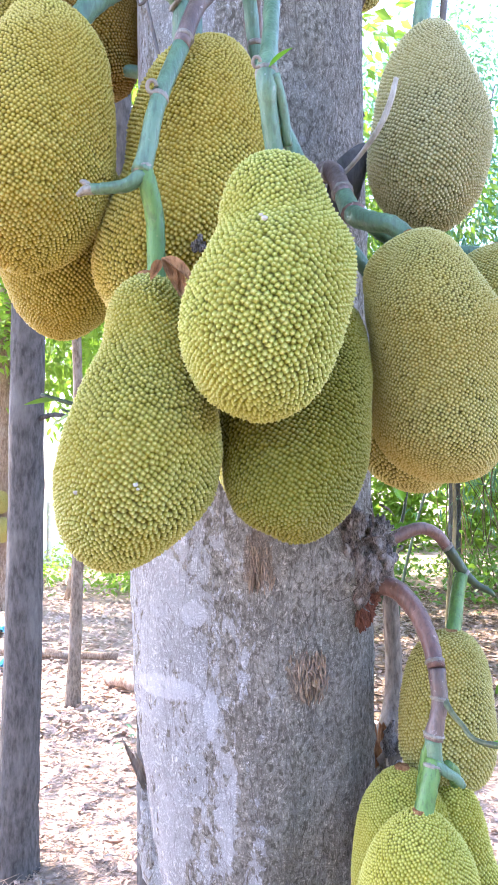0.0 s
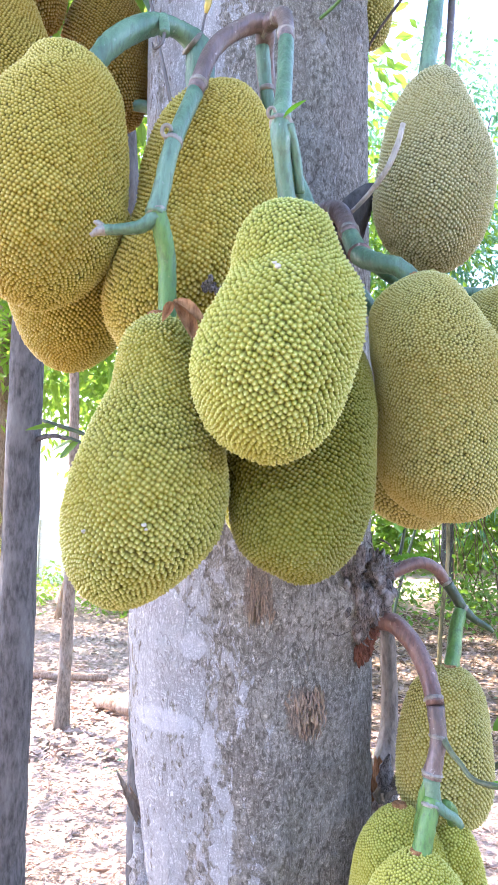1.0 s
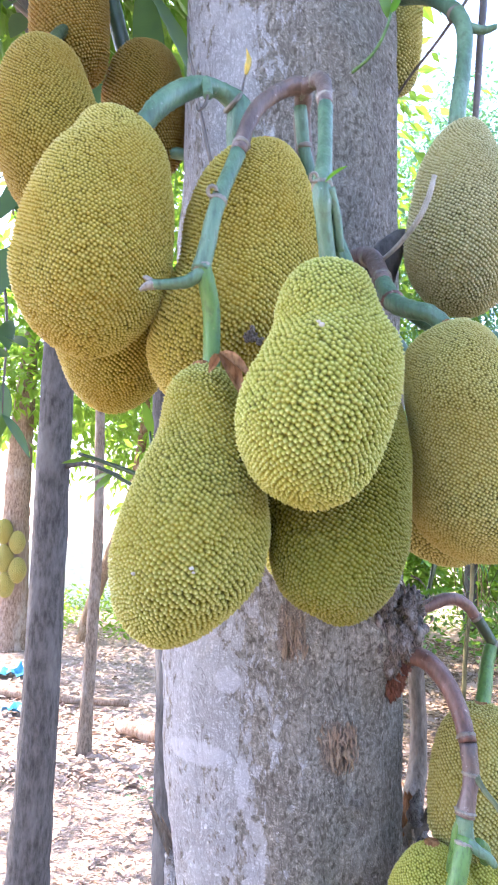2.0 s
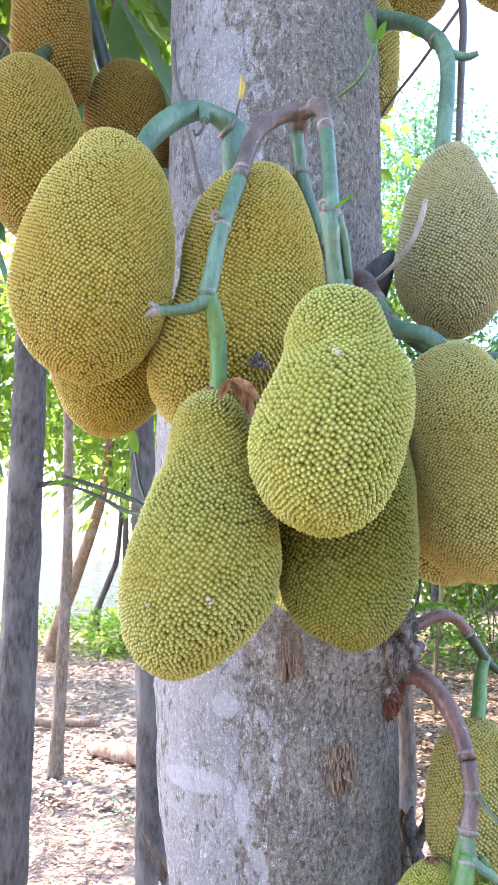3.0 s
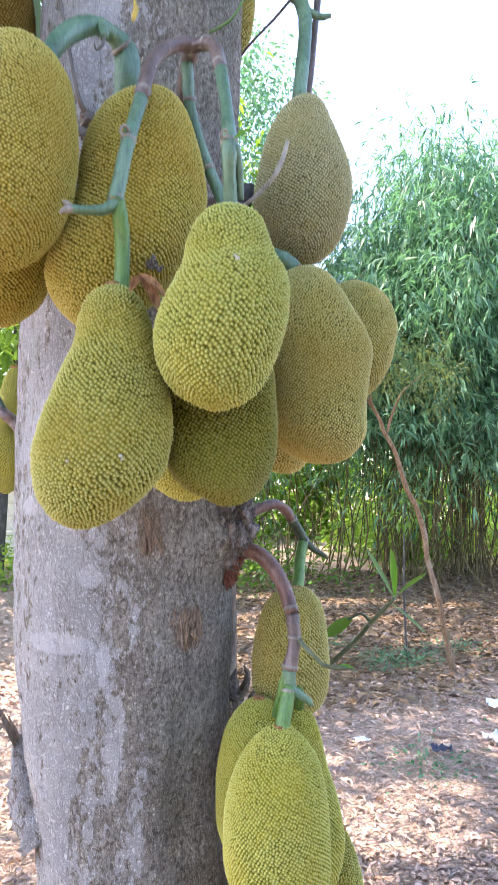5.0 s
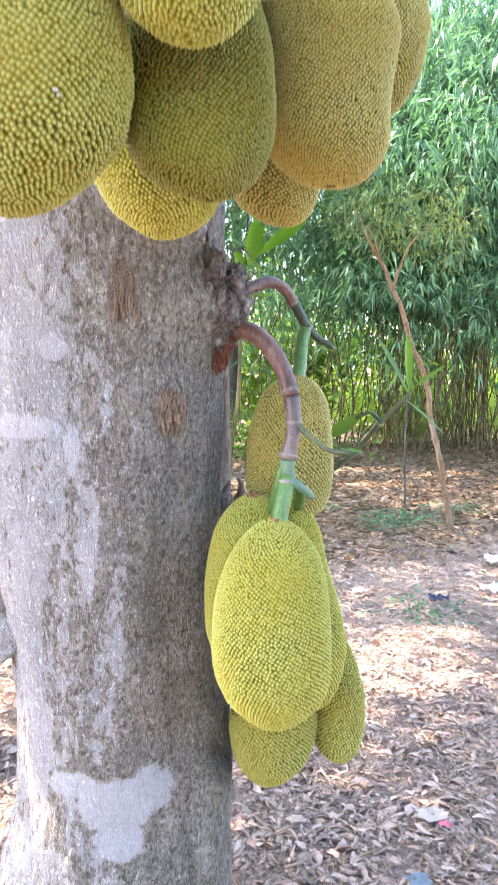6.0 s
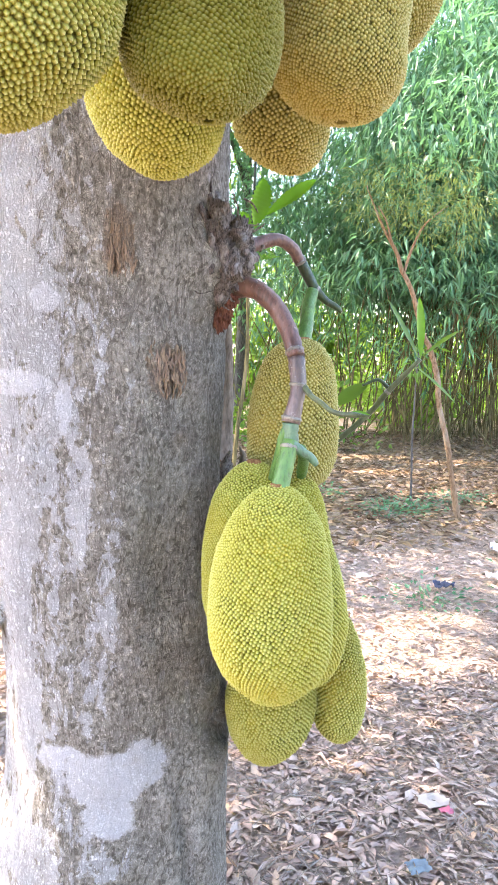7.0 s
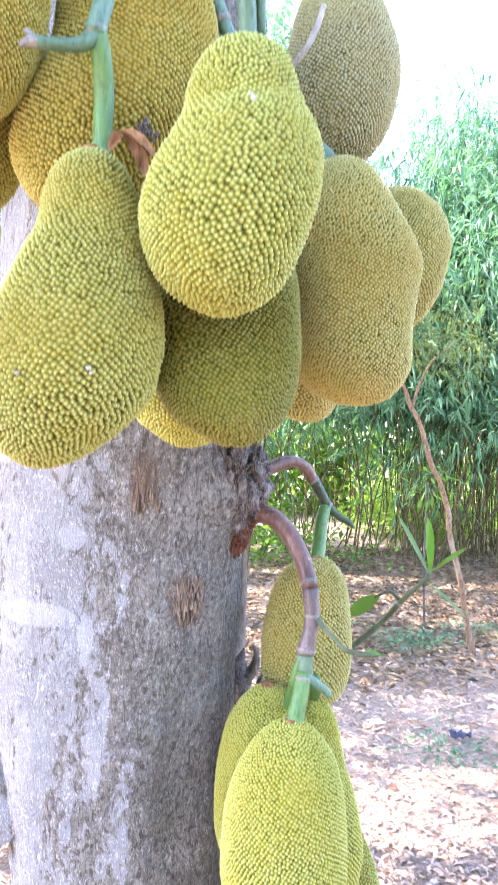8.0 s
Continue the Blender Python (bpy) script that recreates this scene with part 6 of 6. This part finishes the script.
sapling([(3.10, 4.8, -0.03, 0.030), (3.06, 4.8, 0.12, 0.025), (2.99, 4.8, 0.42, 0.021), (2.95, 4.8, 0.60, 0.022), (2.845, 4.8, 0.93, 0.020), (2.825, 4.8, 1.10, 0.022), (2.74, 4.8, 1.33, 0.019), (2.66, 4.8, 1.46, 0.020), (2.56, 4.8, 1.74, 0.017), (2.46, 4.8, 1.90, 0.016), (2.42, 4.8, 2.00, 0.014), (2.27, 4.8, 2.22, 0.010), (2.15, 4.8, 2.45, 0.004)],
        BARK_ORANGE, "leaning orange-brown sapling with yellowing leaves", ([(2.48, 4.8, 1.86, 0.012), (2.54, 4.8, 2.05, 0.010), (2.62, 4.78, 2.22, 0.007), (2.78, 4.75, 2.36, 0.003)], [(2.38, 4.8, 2.05, 0.010), (2.30, 4.75, 2.2, 0.006), (2.2, 4.7, 2.3, 0.003)]),
        [(2.3, 4.8, 2.35), (2.5, 4.75, 2.4), (2.7, 4.75, 2.38), (2.85, 4.75, 2.36), (2.45, 4.8, 2.25), (2.15, 4.8, 2.5), (2.6, 4.7, 2.2), (2.35, 4.7, 2.55), (3.0, 4.75, 2.4), (2.75, 4.7, 2.6), (2.1, 4.75, 2.3), (2.9, 4.7, 2.15)], 2400, 0.044, LEAF_YELLOW, 301, 0.22)
sapling([(3.007, 5.4, -0.03, 0.011), (3.005, 5.4, 0.2, 0.0095), (2.985, 5.4, 0.55, 0.0085), (2.985, 5.4, 0.9, 0.007), (2.99, 5.4, 1.3, 0.005)], BARK_GREY, "thin grey sapling before the bamboo", (), [(2.98, 5.4, 1.2), (3.0, 5.4, 1.35)], 60, 0.09, LEAF, 302)
sapling([(1.75, 6.6, -0.03, 0.022), (1.78, 6.6, 0.5, 0.020), (1.85, 6.6, 1.2, 0.018), (1.83, 6.6, 2.2, 0.014)], CULM, "thin brown sapling before the bamboo", (), [(1.8, 6.6, 2.2)], 120, 0.1, LEAF, 303)
sapling([(1.45, 7.4, -0.03, 0.018), (1.52, 7.4, 0.5, 0.016), (1.70, 7.4, 1.2, 0.014), (1.95, 7.4, 2.0, 0.010)], STALK_DARK, "thin dark sapling leaning over the litter", (), [(1.95, 7.4, 2.0)], 120, 0.1, LEAF, 304)


# ---- things lying in the litter ----
def scrap(name, x, y, size, material, label, category, seed, tall=0.35):
    """A crumpled scrap of thin sheet lying on the ground."""
    n = 9
    verts, faces = [], []
    off = seed * 7.3
    for i in range(n):
        for j in range(n):
            u, w = i / (n - 1) - 0.5, j / (n - 1) - 0.5
            h = noise.fractal(Vector((u * 3 + off, w * 3, off)), 0.8, 2, 3)
            verts.append((x + size * (u + 0.12 * h), y + size * 0.8 * (w + 0.15 * noise.noise(Vector((w * 4, u * 4, off)))), 0.035 + size * tall * max(0, h + 0.15) + ground_height(x, y)))
    for i in range(n - 1):
        for j in range(n - 1):
            a = i * n + j
            faces.append((a, a + n, a + n + 1, a + 1))
    return part(name, mesh_of(name, verts, faces, material), None, label, category)


BLUE = plain_material("blue_plastic", (0.06, 0.32, 0.62), 0.35, 0.3, 8.0)
TEAL = plain_material("faded_teal_plastic", (0.17, 0.22, 0.25), 0.5, 0.35, 30.0)
WHITE = plain_material("white_plastic", (0.72, 0.74, 0.78), 0.4, 0.2, 9.0)
PINK = plain_material("pink_wrapper", (0.72, 0.16, 0.22), 0.4, 0.3, 30.0)
CREAM = plain_material("cream_paper", (0.58, 0.47, 0.38), 0.7, 0.2, 15.0)
DARKBLUE = plain_material("dark_rag", (0.05, 0.055, 0.09), 0.8, 0.3, 15.0)
scrap("plastic_bag", -2.6, 7.4, 0.34, BLUE, "blue plastic bag lying in dead leaves", "litter", 1)
scrap("plastic_bag", -2.05, 6.0, 0.24, BLUE, "light blue plastic scrap lying in dead leaves", "litter", 2)
scrap("plastic_bag", 2.84, 3.86, 0.17, WHITE, "white plastic bag lying in dead leaves", "litter", 3)
scrap("plastic_bag", 2.42, 3.36, 0.13, WHITE, "white plastic scrap lying in dead leaves", "litter", 4)
scrap("plastic_scrap", 2.25, 5.7, 0.10, BLUE, "small blue plastic scrap on leaves", "litter", 5)
scrap("plastic_scrap", 0.795, 1.438, 0.055, TEAL, "small pale blue plastic scrap", "litter", 6, 0.15)
scrap("paper_scrap", 0.97, 1.665, 0.075, CREAM, "cream paper scrap beside a pink wrapper", "litter", 7, 0.2)
scrap("wrapper", 0.985, 1.612, 0.036, PINK, "small crumpled pink wrapper on leaves", "litter", 8, 0.3)
scrap("rag", 2.02, 3.30, 0.10, DARKBLUE, "small dark rag in the litter", "litter", 9)
scrap("plastic_scrap", 1.68, 3.59, 0.09, WHITE, "torn white plastic scrap", "litter", 10, 0.15)
part("fallen_log", mesh_of("fallen_log", *tube([(-1.14, 5.57, 0.045, 0.040), (-1.0, 5.46, 0.06, 0.058), (-0.85, 5.36, 0.065, 0.066), (-0.62, 5.18, 0.06, 0.064), (-0.45, 5.05, 0.05, 0.055)], 12, 5, 0.16, 3), BARK_BROWN), None, "reddish-brown fallen log on the litter", "log")
part("fallen_log", mesh_of("fallen_log", *tube([(-0.63, 4.70, 0.05, 0.048), (-0.56, 4.68, 0.055, 0.055), (-0.47, 4.66, 0.05, 0.05)], 9, 4, 0.18, 9), BARK_ORANGE), None, "short cut log end in dead leaves", "log")
part("fallen_branch", mesh_of("fallen_branch", *tube([(-3.2, 6.6, 0.05, 0.05), (-2.4, 6.5, 0.06, 0.05), (-1.8, 6.35, 0.05, 0.04), (-1.2, 6.3, 0.04, 0.03)], 10, 6, 0.12, 4), BARK_BROWN), None, "long brown fallen branch on the litter", "log")


# ---- leaf litter ----
def curled_leaves(at, length, turn, seed, lift=0.008):
    """Dead leaves of six folded quads, curled along and across."""
    r = np.random.default_rng(seed)
    n = len(at)
    t = np.array([0.0, 0.28, 0.66, 1.0])
    w = np.array([0.06, 0.92, 0.85, 0.04])
    wide = length * (0.04 + 0.16 * r.uniform(0, 1, n) ** 1.6)
    curl = r.normal(0.3, 0.65, n)
    bow = r.normal(0.04, 0.11, n)
    tilt = r.normal(0, 0.11, n)
    roll = r.normal(0, 0.30, n)
    sweep = r.normal(0, 0.14, n)
    c, s = np.cos(turn), np.sin(turn)
    v = np.zeros((n, 12, 3))
    for i in range(4):
        for j, side in enumerate((-1, 0, 1)):
            lx = (t[i] - 0.5) * length
            ly = side * wide * w[i] * r.uniform(0.75, 1.2, n) + sweep * length * (2 * t[i] - 1) ** 2
            lz = curl * wide * w[i] * abs(side) + bow * length * (1 - (2 * t[i] - 1) ** 2) + tilt * lx + roll * ly + r.normal(0, 0.035, n) * length
            v[:, i * 3 + j, 0] = at[:, 0] + c * lx - s * ly
            v[:, i * 3 + j, 1] = at[:, 1] + s * lx + c * ly
            v[:, i * 3 + j, 2] = at[:, 2] + lz
    low = v[:, :, 2].min(axis=1) - at[:, 2]
    v[:, :, 2] -= np.minimum(low, 0)[:, None] * 0.75
    v[:, :, 2] += lift * r.uniform(0, 1.1, n)[:, None]
    quads = np.array([(i * 3 + j, i * 3 + j + 3, i * 3 + j + 4, i * 3 + j + 1) for i in range(3) for j in range(2)])
    tris = np.concatenate([quads[:, [0, 1, 2]], quads[:, [0, 2, 3]]])
    f = (np.arange(n)[:, None, None] * 12 + tris[None]).reshape(-1, 3)
    return v.reshape(-1, 3), f


def scatter(n, y0, y1, seed, power):
    """Places on the ground in the widening field ahead, thicker near the tree."""
    r = np.random.default_rng(seed)
    y = y0 + (y1 - y0) * r.uniform(0, 1, n) ** power
    x = r.uniform(-0.72, 0.98, n) * (y + 0.4)
    ok = (x - 0.045) ** 2 + (y - 1.385) ** 2 > 0.30 ** 2
    x, y = x[ok], y[ok]
    z = np.array([ground_height(a, b) for a, b in zip(x, y)])
    return np.stack([x, y, z], axis=1)


near = np.concatenate([scatter(46000, 0.9, 4.6, 401, 0.9), scatter(17000, 1.0, 2.5, 411, 0.9)])
far = scatter(36000, 4.4, 12.0, 402, 1.1)
far = far[(far[:, 0] < 0.9) | (np.random.default_rng(5).uniform(size=len(far)) < 0.16)]
r = np.random.default_rng(402)
v1, f1 = curled_leaves(near, 0.012 + 0.060 * r.uniform(0, 1, len(near)) ** 2.6, r.uniform(0, 2 * math.pi, len(near)), 403)
flat = r.normal(0, 1, (len(far), 3)) * np.array([1, 1, 0.12])
v2, f2 = many_leaves(far + np.array([0, 0, 0.02]), flat, 0.5, r.uniform(0.035, 0.085, len(far)), 404, 0.35)
v2[:, 2] = np.maximum(v2[:, 2], 0.004)
v, f = np.concatenate([v1, v2]), np.concatenate([f1, f2 + len(v1)])
# brown leaves on the bamboo side carry its shade in their colour
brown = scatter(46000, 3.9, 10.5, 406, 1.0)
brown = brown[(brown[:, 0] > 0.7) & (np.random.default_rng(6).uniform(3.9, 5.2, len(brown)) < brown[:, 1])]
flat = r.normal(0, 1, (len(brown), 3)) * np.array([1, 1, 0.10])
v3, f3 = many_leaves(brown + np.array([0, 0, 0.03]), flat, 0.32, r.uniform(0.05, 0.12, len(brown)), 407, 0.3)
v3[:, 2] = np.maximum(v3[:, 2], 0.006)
part("bamboo_litter", fast_mesh("bamboo_litter", v3, f3, LITTER_BROWN_SHADED), GROUND, "brown fallen bamboo leaves darkened for shade", kind="stuff")
part("leaf_litter", fast_mesh("leaf_litter", v, f, LITTER, True), GROUND, "layer of curled brown and grey dead leaves", kind="stuff")
at = np.concatenate([scatter(5500, 0.9, 3.0, 412, 0.9), scatter(2500, 2.6, 5.0, 404, 1.0)])
pieces = []
r = np.random.default_rng(405)
for q in at:
    a, L = r.uniform(0, math.pi), 0.03 + 0.16 * r.uniform() ** 2
    d = np.array([math.cos(a), math.sin(a), 0]) * L / 2
    z = np.array([0, 0, r.uniform(0.01, 0.04)])
    pieces.append(tube([(*(q - d + z), 0.0013), (*(q + z + r.normal(0, 0.008, 3)), 0.0017), (*(q + d + z * r.uniform(0.5, 1.5)), 0.0008)], 3, 2, 0.1, 1, False))
part("dry_sticks", mesh_of("dry_sticks", *joined(*pieces), STICK, False), GROUND, "thin dry sticks", kind="stuff")
# the nearest dead leaves, one by one
shapes = []
for k in range(8):
    v, f = curled_leaves(np.zeros((1, 3)), np.array([0.030 + 0.006 * k]), np.zeros(1), 500 + k, 0.0)
    shapes.append(fast_mesh("dead_leaf", v, f, LITTER, True))
r = np.random.default_rng(501)
for k in range(260):
    x, y = r.uniform(0.25, 1.7), r.uniform(1.45, 3.4)
    part("dead_leaf", shapes[k % 8], GROUND).matrix_basis = pose(x, y, ground_height(x, y) + r.uniform(0.015, 0.045), r.uniform(-16, 16), r.uniform(-16, 16), r.uniform(0, 360))
